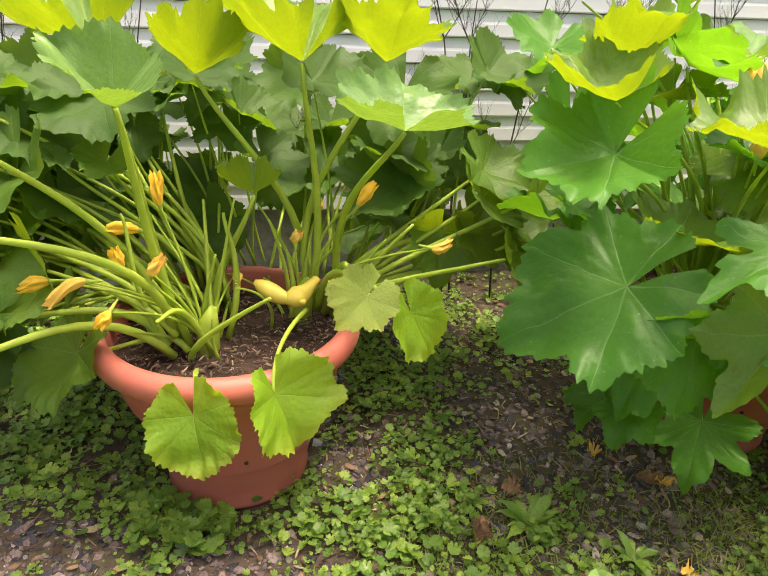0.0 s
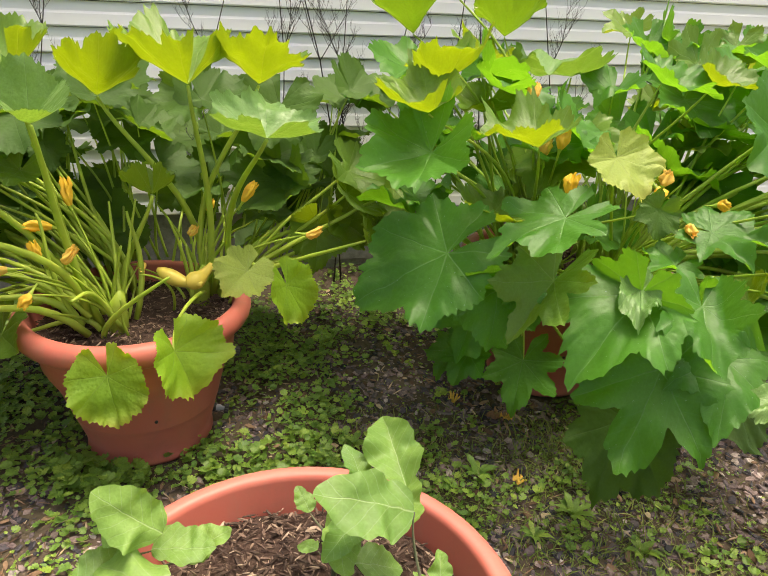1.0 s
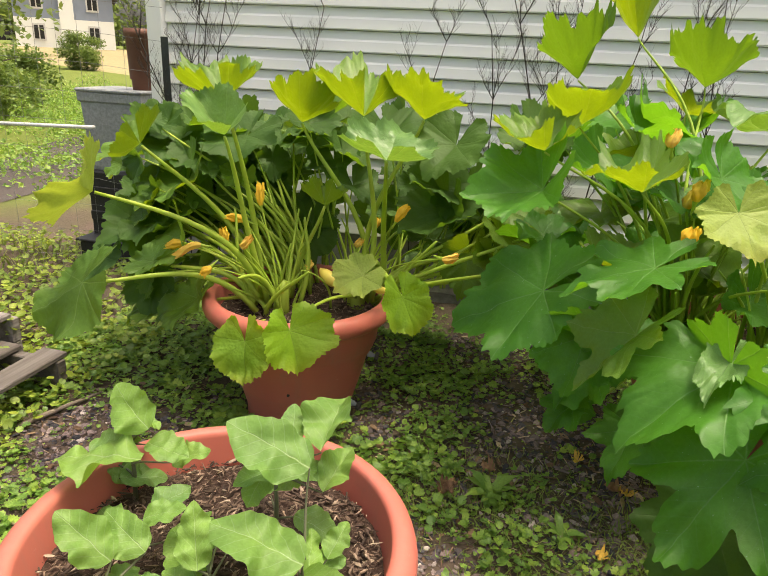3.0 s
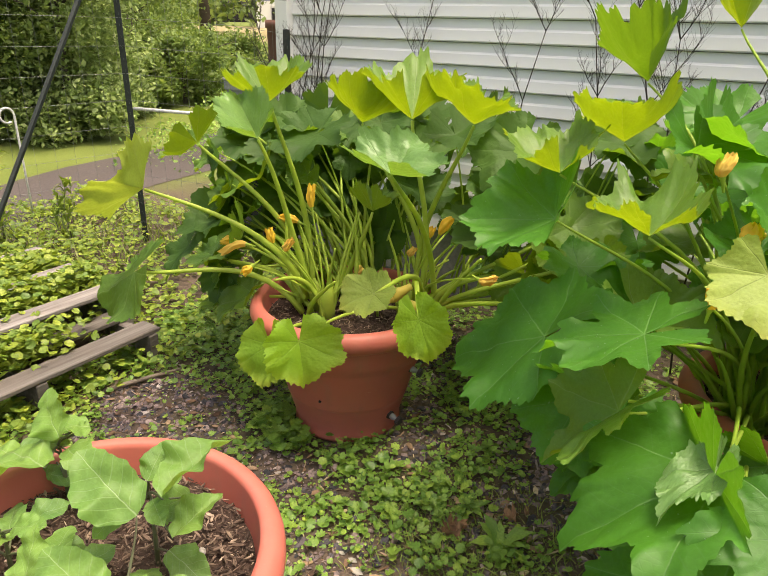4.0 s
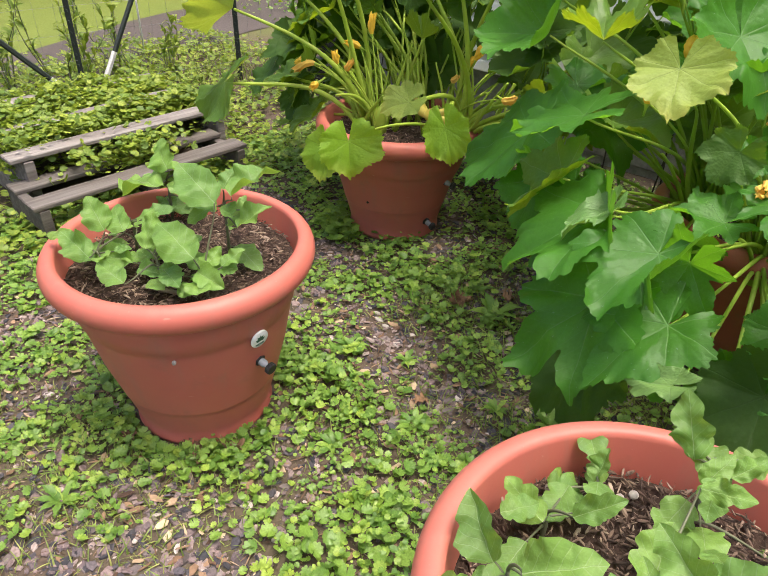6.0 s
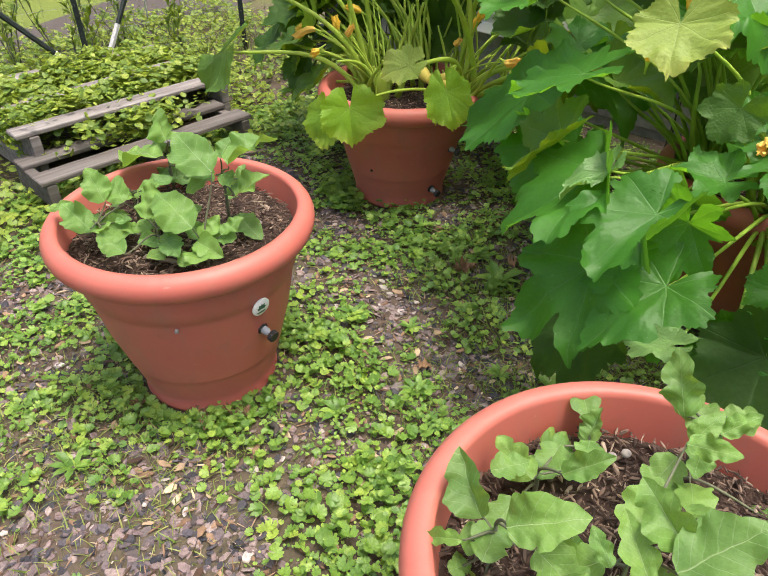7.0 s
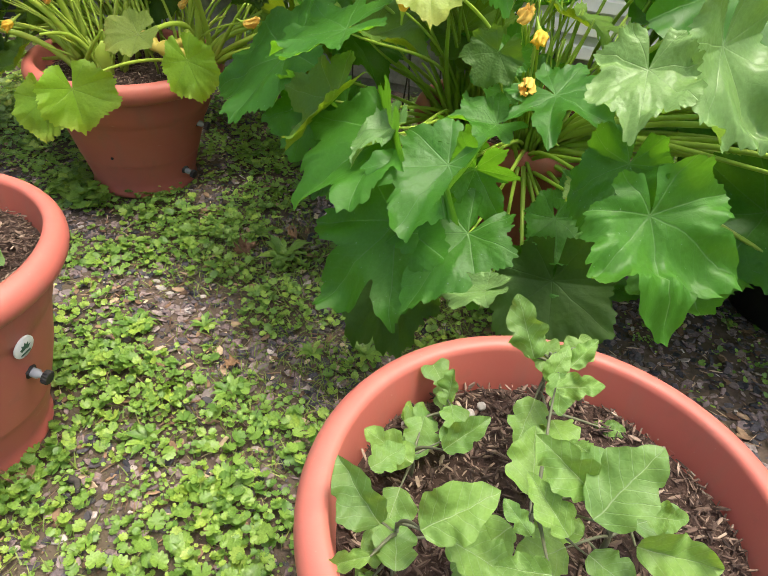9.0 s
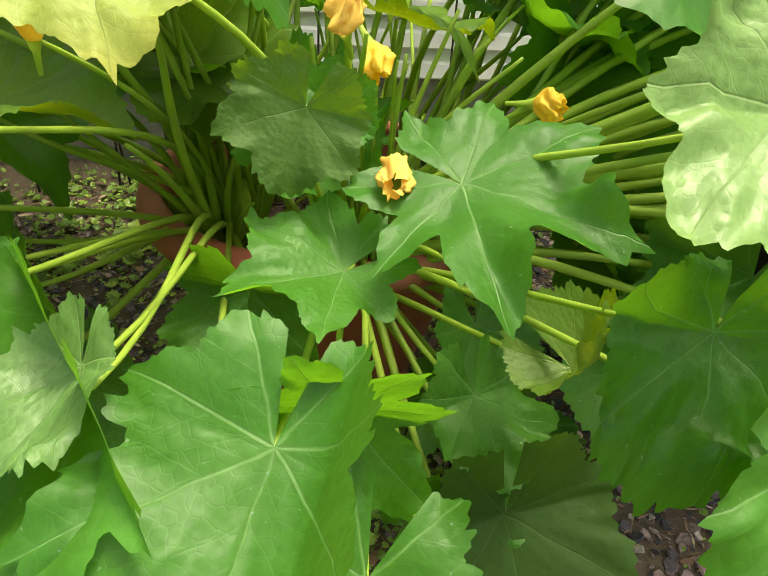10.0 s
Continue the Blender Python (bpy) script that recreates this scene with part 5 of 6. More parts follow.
pallet(-1.10, 0.112, [(-1.015, 0.095), (-1.195, 0.09)], 0.25, 1.17, 0.0, "low dark grey wooden pallet lying among weeds", wood=M_WOOD_DARK)
pallet(-1.60, 0.205, [(-1.255, 0.09), (-1.56, 0.085), (-1.90, 0.085)], 0.32, 1.24, -0.1, "weathered grey wooden pallet overgrown with ground ivy")


def tpost(parent, x, y, z0, z1, lean=0.0):
    """A studded steel post with a T section."""
    b = Build()
    b.box(0, 0, (z0 + z1) / 2, 0.030, 0.004, z1 - z0)
    b.box(0, 0.011, (z0 + z1) / 2, 0.004, 0.022, z1 - z0)
    for k in range(int((z1 - z0) / 0.055)):
        b.box(0, -0.005, z0 + 0.03 + k * 0.055, 0.008, 0.010, 0.012)
    part("post", b, M_POST, parent, smooth=False, m=pose(x, y, 0, 0, lean, 35))


fence = thing("fence", (-2.2, 1.5, 0), "wire garden fence on dark steel T-posts with diagonal braces", "fence")
F = Vector((-2.2, 1.5, 0))
for x, y, top, lean in ((-2.17, 2.03, 1.75, 0), (-2.27, 1.07, 1.7, 0), (-2.35, 0.05, 1.7, 0), (-2.45, -1.1, 1.7, 0)):
    tpost(fence, x - F.x, y - F.y, -0.15, top, lean)


def brace(p0, p1):
    p0, p1 = Vector(p0) - F, Vector(p1) - F
    b = Build()
    b.tube([p0.lerp(p1, 0.10), p0.lerp(p1, 0.55), p1], 0.014, 6)
    br = part("brace", b, M_POST, fence, smooth=False)
    b = Build()
    b.tube([p0, p0.lerp(p1, 0.11)], 0.015, 6)
    part("brace_foot", b, M_TIP, br, "bare white-painted end", smooth=False)


brace((-2.24, 1.17, 0.10), (-2.17, 2.0, 1.55))
brace((-2.26, 1.00, 0.06), (-2.36, 0.12, 1.05))
b = Build()
for k in range(12):
    z = 0.10 + k * 0.135
    pts = [Vector((-2.5, -2.0, z)), Vector((-2.35, 0.05, z)), Vector((-2.27, 1.07, z)), Vector((-2.17, 2.03, z)), Vector((-1.6, 2.2, z - 0.02)), Vector((-1.12, 2.12, z - 0.05))]
    b.tube([p - F for p in pts], 0.0008, 4, False)
for k in range(40):
    y = -1.9 + k * 0.1
    x = -2.5 + 0.08 * (y + 2)
    b.tube([Vector((x, y, 0.02)) - F, Vector((x, y, 1.6)) - F], 0.0007, 4, False)
for k in range(10):
    s = k / 10
    b.tube([Vector((-2.17 + 1.05 * s, 2.03 + 0.12 * s, 0.02)) - F, Vector((-2.17 + 1.05 * s, 2.03 + 0.12 * s, 1.5)) - F], 0.0007, 4, False)
part("wire_mesh", b, M_WIRE, fence, "thin galvanised wire grid")
b = Build()
b.tube([Vector((-2.16, 2.05, 0.73)) - F, Vector((-1.9, 2.07, 0.735)) - F, Vector((-1.5, 2.10, 0.745)) - F], 0.009, 10)
part("rail_pipe", b, M_TIP, fence, "white horizontal pipe")
b = Build()
tagged(thing("garden_stake", (-1.10, 2.09, 0.0), "dark steel T-post beside the house corner", "post"))
tpost(bpy.data.objects["garden_stake"], 0, 0, 0.0, 1.15)
# pigtail stake beyond the fence
st = thing("pigtail_stake", (-3.2, 1.95, gz(-3.2, 1.95)), "white metal stake with a curled loop top", "stake")
b = Build()
loop = [Vector((0, 0, -0.1)), Vector((0, 0, 0.4)), Vector((0.0, 0, 0.66))]
loop += [Vector((0.0, -0.045 + 0.045 * math.cos(a), 0.67 + 0.045 * math.sin(a))) for a in [k * math.pi / 6 for k in range(11)]]
b.tube(loop, 0.007, 8)
part("rod", b, M_TIP, st)

# grey tote, black tray and spare pot near the corner
crate = thing("crate", (-1.62, 2.52, gz(-1.6, 2.5)), "dark plastic crate holding up the tote", "container")
b = Build()
b.box(0, 0, 0.235, 0.36, 0.28, 0.47, bevel=0.012)
part("body", b, M_BLACK, crate, smooth=False)
for k in range(3):
    b = Build()
    b.box(0, -0.143, 0.10 + 0.13 * k, 0.35, 0.012, 0.05, bevel=0.004)
    part("slat", b, M_BLACK, crate, smooth=False)
TOTE_Z = gz(-1.6, 2.5) + 0.472
tote = thing("storage_tote", (-1.62, 2.52, TOTE_Z), "weathered grey plastic storage tote", "container")
b = Build()
for k, (s, z) in enumerate(((0.150, 0.0), (0.156, 0.02), (0.172, 0.34), (0.184, 0.35), (0.184, 0.39), (0.172, 0.395), (0.16, 0.10))):
    b.v += [(s * 1.0, -s * 0.8, z), (s * 1.0, s * 0.8, z), (-s * 1.0, s * 0.8, z), (-s * 1.0, -s * 0.8, z)]
for k in range(6):
    b.f += [(k * 4 + i, k * 4 + (i + 1) % 4, k * 4 + 4 + (i + 1) % 4, k * 4 + 4 + i) for i in range(4)]
b.f.append((24, 25, 26, 27))
part("body", b, M_GREY, tote, smooth=False)
for sx in (-1, 1):
    b = Build()
    b.box(sx * 0.19, 0, 0.34, 0.02, 0.10, 0.03, bevel=0.006)
    part("handle", b, M_GREY, tote, smooth=False)
b = Build()
b.box(0, 0, 0.402, 0.385, 0.31, 0.018, bevel=0.006)
part("lid", b, M_GREY, tote, smooth=False)
spare = thing("spare_pot", (-1.50, 2.50, TOTE_Z + 0.412), "empty brown plastic pot standing on the tote", "planter")
b = Build()
b.lathe([(0.0, 0.0), (0.052, 0.0), (0.068, 0.25), (0.076, 0.25), (0.076, 0.29), (0.070, 0.29), (0.062, 0.05), (0, 0.05)], 28)
part("body", b, plain("brown_plastic", (0.17, 0.075, 0.05), 0.55, 0.25, 12.0), spare)
tray = thing("plant_tray", (-1.66, 2.36, gz(-1.7, 2.3)), "black plastic nursery tray beside the tote", "tray")
b = Build()
b.box(0, 0, 0.06, 0.30, 0.16, 0.12, bevel=0.01)
part("body", b, M_BLACK, tray, smooth=False)
b = Build()
b.box(0, 0, 0.125, 0.33, 0.19, 0.012, bevel=0.004)
part("rim", b, M_BLACK, tray, smooth=False)


# ---- dry stalks in front of the wall ----
def dry_weed(x, y, h, seed, spreadness=1.0):
    r = random.Random(seed)
    z0 = gz(x, y)
    t = thing("dry_weed", (x, y, z0), "dead leafless weed stalk with fine twigs", "weed", "dry weeds by the wall")
    b = Build()
    lean = Vector((r.uniform(-0.10, 0.10), r.uniform(-0.03, 0.05), 1))

    def limb(p, d, length, rad, depth):
        n = 5
        pts = [p]
        for i in range(n):
            d = (d + Vector((r.uniform(-0.16, 0.16), r.uniform(-0.12, 0.12), 0.05))).normalized()
            pts.append(pts[-1] + d * length / n)
        b.tube(pts, [rad * (1 - 0.6 * i / n) for i in range(n + 1)], 5 if depth < 2 else 3)
        if depth < 3:
            for i in range(2 if depth == 0 else 1, n + 1):
                for q in range(2 if depth else r.choice((1, 2, 3))):
                    a = r.uniform(0, 6.28)
                    side = Vector((math.cos(a), 0.6 * math.sin(a), r.uniform(0.5, 1.1) / spreadness)).normalized()
                    limb(pts[i], (d * 0.5 + side).normalized(), length * (r.uniform(0.09, 0.20) if depth == 0 else r.uniform(0.25, 0.45)), rad * 0.5, depth + 1)

    limb(Vector((0, 0, 0)), lean.normalized(), h, 0.0036, 0)
    part("stalk", b, M_TWIG, t)


for i, (x, h) in enumerate(((-1.05, 1.5), (-1.0, 1.22), (-0.92, 1.36), (-0.80, 1.46), (-0.56, 1.27), (0.03, 1.14), (0.31, 1.16), (0.55, 1.48), (0.69, 1.38), (0.885, 1.42), (0.52, 1.10), (1.05, 1.35), (1.45, 1.4), (-1.12, 1.3))):
    dry_weed(x, 2.02 + 0.03 * math.sin(i * 2.1), h, 900 + i)


# ---- trees, shrubs and houses far off ----
def leaf_cloud(name, centres, count, size, mat, parent, seed, label=""):
    """A crown of many small leaves gathered in uneven clumps."""
    r = np.random.RandomState(seed)
    q = np.array([[-0.5, 0, 0], [0, -0.28, 0.05], [0.5, 0, 0], [0, 0.28, 0.05]])
    tv = (q, [(0, 1, 2, 3)])
    places = []
    for c, rad in centres:
        for i in range(int(count * rad * rad)):
            d = r.randn(3)
            d /= np.linalg.norm(d) + 1e-9
            p = np.array(c) + d * rad * (r.rand() ** 0.45) * np.array([1, 1, 0.8])
            places.append((0, turn(r.rand() * 6.28, r.randn() * 0.6, r.randn() * 0.6, size * (0.6 + 0.9 * r.rand()), *p)))
    return bulk(name, [tv], places, mat, parent, label, kind="")


def tree(name, x, y, h, crown, seed, label, trunk=0.18, dense=55, size=0.32, foliage=None):
    t = thing(name, (x, y, relief(x, y)), label, "tree" if name == "tree" else "shrub", name + "s beyond the fence")
    r = random.Random(seed)
    b = Build()
    b.tube([(0, 0, -0.3), (0.05, 0, h * 0.25), (0.0, 0.1, h * 0.5), (0.1, 0.1, h * 0.85)], [trunk, trunk * 0.8, trunk * 0.55, trunk * 0.15], 9)
    for k in range(7):
        a = r.uniform(0, 6.28)
        z = h * r.uniform(0.3, 0.65)
        l = crown * r.uniform(0.5, 0.9)
        b.tube([(0, 0, z), (math.cos(a) * l * 0.5, math.sin(a) * l * 0.5, z + l * 0.35), (math.cos(a) * l, math.sin(a) * l, z + l * 0.5)], [trunk * 0.4, trunk * 0.22, trunk * 0.06], 6)
    part("trunk", b, M_BARK, t)
    cs = []
    for k in range(70 if foliage else 36):
        a, q = r.uniform(0, 6.28), r.uniform(0, 1) ** 0.6
        zz = r.uniform(0.05, 0.98) if not foliage else 0.04 + 0.94 * r.random() ** 1.5
        w = crown * (1.15 - abs(zz - 0.5) * 1.2)
        cs.append(((math.cos(a) * q * w, math.sin(a) * q * w, h * zz), crown * r.uniform(0.22, 0.38)))
    leaf_cloud("crown", cs, dense / (crown * crown) * 8, size, foliage or M_FOLIAGE, t, seed)


for i, (x, y, h, c) in enumerate(((-13.0, 8.2, 5.5, 3.0), (-16.5, 12.5, 8, 3.8), (-24, 11, 12, 5.5), (-30, 28, 15, 7), (-23.0, 41.0, 9, 4), (-24, 52, 15, 7), (-46, 36, 17, 8), (-34, 14, 14, 6.5), (-64, 74, 18, 9), (-60, 46, 18, 9), (-40, 74, 18, 9), (-76, 94, 22, 11), (-58, 92, 20, 11))):
    near = x > -20
    tree("tree", x, y, h, c, 40 + i, "leafy green tree beyond the lawn", 0.15 + 0.012 * h, 260 if near else 110, 0.13 if near else 0.18 + 0.016 * h)
for i, (x, y, h, c) in enumerate(((-6.9, 2.4, 1.5, 0.9), (-9.0, 4.4, 2.6, 1.4), (-8.6, 2.2, 1.8, 1.0), (-16.8, 21.2, 1.2, 0.9), (-11.5, 9.0, 2.4, 1.5), (-7.5, 6.9, 0.9, 0.8), (-8.3, 8.1, 1.0, 0.9), (-7.4, 5.7, 0.8, 0.7), (-9.6, 8.4, 1.1, 1.0), (-9.9, 10.2, 0.9, 0.9))):
    tree("shrub", x, y, h, c, 80 + i, "bushy green shrub at the lawn edge", 0.04, 300, 0.07)
for i, (x, y, h, c) in enumerate(((-5.9, 3.95, 3.4, 1.0), (-6.9, 4.7, 3.8, 1.2), (-6.6, 3.2, 3.0, 1.0))):
    tree("tree", x, y, h, c, 140 + i, "dark feathery evergreen tree at the lawn edge", 0.05, 520, 0.062, M_CONIFER)

# far woods behind the field and the house
rw = random.Random(9)
clumps = []
for i in range(330):
    a, d = radians(rw.uniform(-82, -18)), rw.uniform(84, 112)
    x, y = math.sin(a) * d, math.cos(a) * d
    clumps.append(((x, y, relief(x, y) + 21 * rw.random() ** 0.85 + 1.0), rw.uniform(2.6, 4.6)))
tagged(leaf_cloud("far_woods", clumps, 9.0, 0.85, M_FOLIAGE, None, 91), "dense green woods in the distance behind the field", "woods", kind="stuff")

# dry field beyond the lawn
b = Build()
n = 30
for i in range(n + 1):
    for k in range(9):
        u, w = -6 + i * 2.6, k * 5.0 + 0.4 * math.sin(i * 0.7)
        x, y = -12.5 - 0.89 * u + 0.46 * w, 17 + 0.46 * u + 0.89 * w
        b.v.append((x, y, relief(x, y) + 0.03 * (k not in (0, 8)) - 0.02 * (k in (0, 8))))
for i in range(n):
    for k in range(8):
        b.f.append((i * 9 + k, i * 9 + 9 + k, i * 9 + 10 + k, i * 9 + 1 + k))
tagged(part("field", b, M_TAN), "dry straw-coloured field beyond the lawn", "field", kind="structure")

HX, HY = -49.9, 60.2
far = thing("house", (0, 0, 0), "distant two-storey house with blue-grey gable end, white ground floor and chimney", "house", m=pose(HX, HY, relief(HX, HY), 0, 0, 39))
M_BLUE = plain("blue_grey_siding", (0.24, 0.28, 0.36), 0.7, 0.1, 2.0)
b = Build()
b.box(0, 0, 1.35, 9, 7, 2.7)
part("wall", b, M_SIDING, far, "white ground floor wall", smooth=False)
b = Build()
b.add([(x, y, z) for y in (-3.5, 3.5) for x, z in ((-4.5, 2.7), (4.5, 2.7), (4.5, 4.9), (0, 7.0), (-4.5, 4.9))], [(0, 1, 2, 3, 4), (9, 8, 7, 6, 5), (0, 5, 6, 1), (1, 6, 7, 2), (4, 9, 5, 0)])
part("gable_end", b, M_BLUE, far, "blue-grey upper wall and gable", smooth=False)
b = Build()
for sx in (-1, 1):
    q = [(0, 7.25), (sx * 5.0, 4.9), (sx * 5.0, 4.72), (0, 7.02)]
    b.add([(x, y, z) for y in (-3.9, 3.9) for x, z in q], [(0, 1, 2, 3), (7, 6, 5, 4), (0, 4, 5, 1), (2, 6, 7, 3), (1, 5, 6, 2), (3, 7, 4, 0)])
part("roof", b, M_ROAD, far, smooth=False)
b = Build()
b.box(0.2, -3.75, 3.9, 1.3, 0.5, 7.8)
b.box(0.2, -3.75, 7.9, 1.6, 0.7, 0.25)
part("chimney", b, M_SIDING, far, "white-painted chimney on the gable end", smooth=False)
for wx in (-2.4, 2.6):
    for wz in (1.4, 4.3):
        b = Build()
        b.box(wx, -3.53, wz, 1.15, 0.10, 1.6)
        win = part("window", b, M_TIP, far, "white-framed window", smooth=False)
        for px in (-0.24, 0.24):
            b = Build()
            b.box(wx + px, -3.59, wz, 0.38, 0.02, 1.25)
            part("pane", b, M_BLACK, win, smooth=False)
b = Build()
b.tube([(-40, 20, 7.5), (-25, 24, 6.3), (-10, 28, 7.0)], 0.02, 5)
tagged(part("power_line", b, M_BLACK), "thin overhead power line in the distance", "cable")


# ---- weeds, chips and litter on the ground ----
def ivy_template(seed):
    r = random.Random(seed)
    n = 13
    v = [(0.0, 0.0, -0.10)]
    for k in range(n):
        a = -math.pi * 0.93 + 1.86 * math.pi * k / (n - 1)
        rr = (0.50 + 0.07 * math.cos(a)) * (1 + (0.07 if k % 2 else -0.07)) * r.uniform(0.94, 1.06)
        v.append((rr * math.cos(a), rr * math.sin(a), 0.03 * math.sin(3 * a + seed) + 0.04))
    return np.array(v), [(0, 1 + k, 2 + k) for k in range(n - 1)]


def scalloped_template(seed):
    """A kidney-shaped leaf with round scallops, cupped, with pleats along its veins."""
    r = random.Random(seed + 50)
    n = 28
    v = [(0.0, 0.0, -0.10)]
    for k in range(n):
        a = -math.pi * 0.965 + 1.93 * math.pi * k / (n - 1)
        rr = (0.47 - 0.03 * math.cos(a)) * (0.90, 1.07, 1.07)[k % 3] * r.uniform(0.95, 1.05)
        v.append((rr * math.cos(a), rr * math.sin(a), 0.07 * math.sin(2 * a + seed) + (0.09 if k % 3 else -0.01)))
    return np.array(v), [(0, 1 + k, 2 + k) for k in range(n - 1)]


def blade_template(seed):
    r = random.Random(seed)
    bend, w = r.uniform(0.2, 0.8), r.uniform(0.03, 0.05)
    v = []
    for i in range(4):
        s = i / 4
        v += [(s * s * bend, -w * (1 - s * 0.7), s * (1 - 0.25 * bend * s)), (s * s * bend, w * (1 - s * 0.7), s * (1 - 0.25 * bend * s))]
    v.append((bend, 0, 1 - 0.25 * bend))
    return np.array(v), [(0, 1, 3, 2), (2, 3, 5, 4), (4, 5, 7, 6), (6, 7, 8)]


def chip_template(seed):
    r = random.Random(seed)
    n = r.choice((5, 6, 7))
    ring = [(0.5 * r.uniform(0.7, 1.1) * math.cos(6.283 * k / n), r.uniform(0.24, 0.38) * math.sin(6.283 * k / n)) for k in range(n)]
    h = r.uniform(0.06, 0.13)
    v = [(x, y, 0) for x, y in ring] + [(x * 0.86, y * 0.86, h * r.uniform(0.8, 1.2)) for x, y in ring]
    return np.array(v), [(k, (k + 1) % n, n + (k + 1) % n, n + k) for k in range(n)] + [tuple(range(n, 2 * n))]


def lance_template(seed):
    r = random.Random(seed)
    v, f = [], []
    for i in range(6):
        s = i / 5
        w = 0.15 * math.sin(math.pi * min(1, 0.12 + s * 0.88)) * (1.25 if i % 2 else 0.85)
        z = 0.35 * math.sin(s * 2.2)
        v += [(s, -w, z + 0.03), (s, 0, z - 0.01), (s, w, z + 0.03)]
    for i in range(5):
        f += [(i * 3, i * 3 + 3, i * 3 + 4, i * 3 + 1), (i * 3 + 1, i * 3 + 4, i * 3 + 5, i * 3 + 2)]
    return np.array(v), f


IVY = [ivy_template(i) for i in range(6)]
ROUND_IVY = [scalloped_template(i) for i in range(6)]
BLADES = [blade_template(i) for i in range(6)]
CHIPS = [chip_template(i) for i in range(10)]
LANCES = [lance_template(i) for i in range(3)]


def blocked(x, y):
    for (px, py) in (POT_A, POT_B, POT_C, POT_D):
        if (x - px) ** 2 + (y - py) ** 2 < 0.174 ** 2:
            return True
    return y > WALL_Y + 0.01 and x > CORNER


BARE = ((0.49, -0.11, 0.13), (0.59, -0.12, 0.10), (0.37, -0.31, 0.16), (0.56, 0.20, 0.08), (0.38, 0.63, 0.08), (0.22, 0.69, 0.11), (0.43, 0.57, 0.07), (0.70, 0.56, 0.10), (0.45, 1.09, 0.13),
        (0.47, 1.36, 0.12), (-0.46, 0.01, 0.10), (-0.19, 0.97, 0.08), (-0.78, 0.84, 0.15), (0.36, 1.68, 0.14), (1.53, 0.85, 0.28), (-0.54, 1.0, 0.14), (-0.10, 0.90, 0.08), (0.62, 1.18, 0.14), (0.86, 0.98, 0.15), (0.90, 0.50, 0.10), (1.6, 0.3, 0.3))
LUSH = ((0.33, 0.45, 0.12), (0.40, 0.34, 0.10), (0.20, 1.00, 0.12), (0.61, 0.75, 0.09), (0.23, 1.56, 0.18), (0.73, 0.41, 0.09), (0.76, 0.06, 0.16), (0.44, 0.10, 0.07), (-0.32, 0.02, 0.14), (0.04, -0.10, 0.09), (-0.96, 1.6, 0.3),
        (0.33, 1.47, 0.16), (0.33, 1.17, 0.12), (-0.61, 1.38, 0.2), (-0.28, 1.07, 0.10), (-0.02, 1.02, 0.08), (-1.5, 0.75, 0.6), (-0.9, 0.35, 0.25))


def cover(x, y):
    """How thickly weeds stand here, 0 to 1."""
    v = 0.50 + 0.55 * noise.noise((x * 2.6, y * 2.6, 3.1)) + 0.85 * noise.noise((x * 8.5, y * 8.5, 8.2)) + 0.55 * noise.noise((x * 19, y * 19, 5.2))
    for cx, cy, rr in BARE:
        v -= 0.75 * math.exp(-((x - cx) ** 2 + (y - cy) ** 2) / rr ** 2)
    for cx, cy, rr in LUSH:
        v += 0.75 * math.exp(-((x - cx) ** 2 + (y - cy) ** 2) / rr ** 2)
    return v


r7 = random.Random(77)
near, tall = [], []
while len(near) < 37000:
    # one tuft: leaves on short stalks round a creeping stem
    cx, cy = r7.uniform(-1.2, 2.2), r7.uniform(-0.75, 2.18)
    c = cover(cx, cy)
    if r7.random() > 1.6 * c - 0.35:
        continue
    big = r7.choice((0.009, 0.011, 0.014, 0.017, 0.021, 0.026)) * (1.12 if c > 0.9 else 0.92)
    lift = r7.uniform(0.004, 0.020) + (0.022 * r7.random() if c > 0.8 else 0.0)
    for k in range(r7.randrange(4, 11)):
        x, y = r7.gauss(cx, big * 1.5), r7.gauss(cy, big * 1.5)
        if blocked(x, y) or y > 2.18:
            continue
        near.append((r7.randrange(6), turn(r7.uniform(0, 6.28), r7.gauss(0, 0.30), r7.gauss(0, 0.30), big * r7.uniform(0.6, 1.2), x, y, relief(x, y) + lift * r7.uniform(0.5, 1.4) + 0.003)))
while len(near) < 46000:
    # tiny seedlings among the stones
    x, y = r7.uniform(-0.9, 1.8), r7.uniform(-0.75, 1.9)
    if blocked(x, y) or r7.random() > 0.25 + cover(x, y):
        continue
    near.append((r7.randrange(6), turn(r7.uniform(0, 6.28), r7.gauss(0, 0.3), r7.gauss(0, 0.3), r7.uniform(0.005, 0.010), x, y, relief(x, y) + r7.uniform(0.003, 0.012))))
for i in range(130):
    # larger leaves crowding the foot of the squash planter
    a, d = r7.uniform(3.75, 4.75), r7.uniform(0.18, 0.29)
    x, y = POT_A[0] + d * math.cos(a), POT_A[1] + d * math.sin(a)
    near.append((r7.randrange(6), turn(r7.uniform(0, 6.28), r7.gauss(0, 0.30), r7.gauss(0, 0.30), r7.uniform(0.018, 0.040), x, y, relief(x, y) + r7.uniform(0.012, 0.055))))
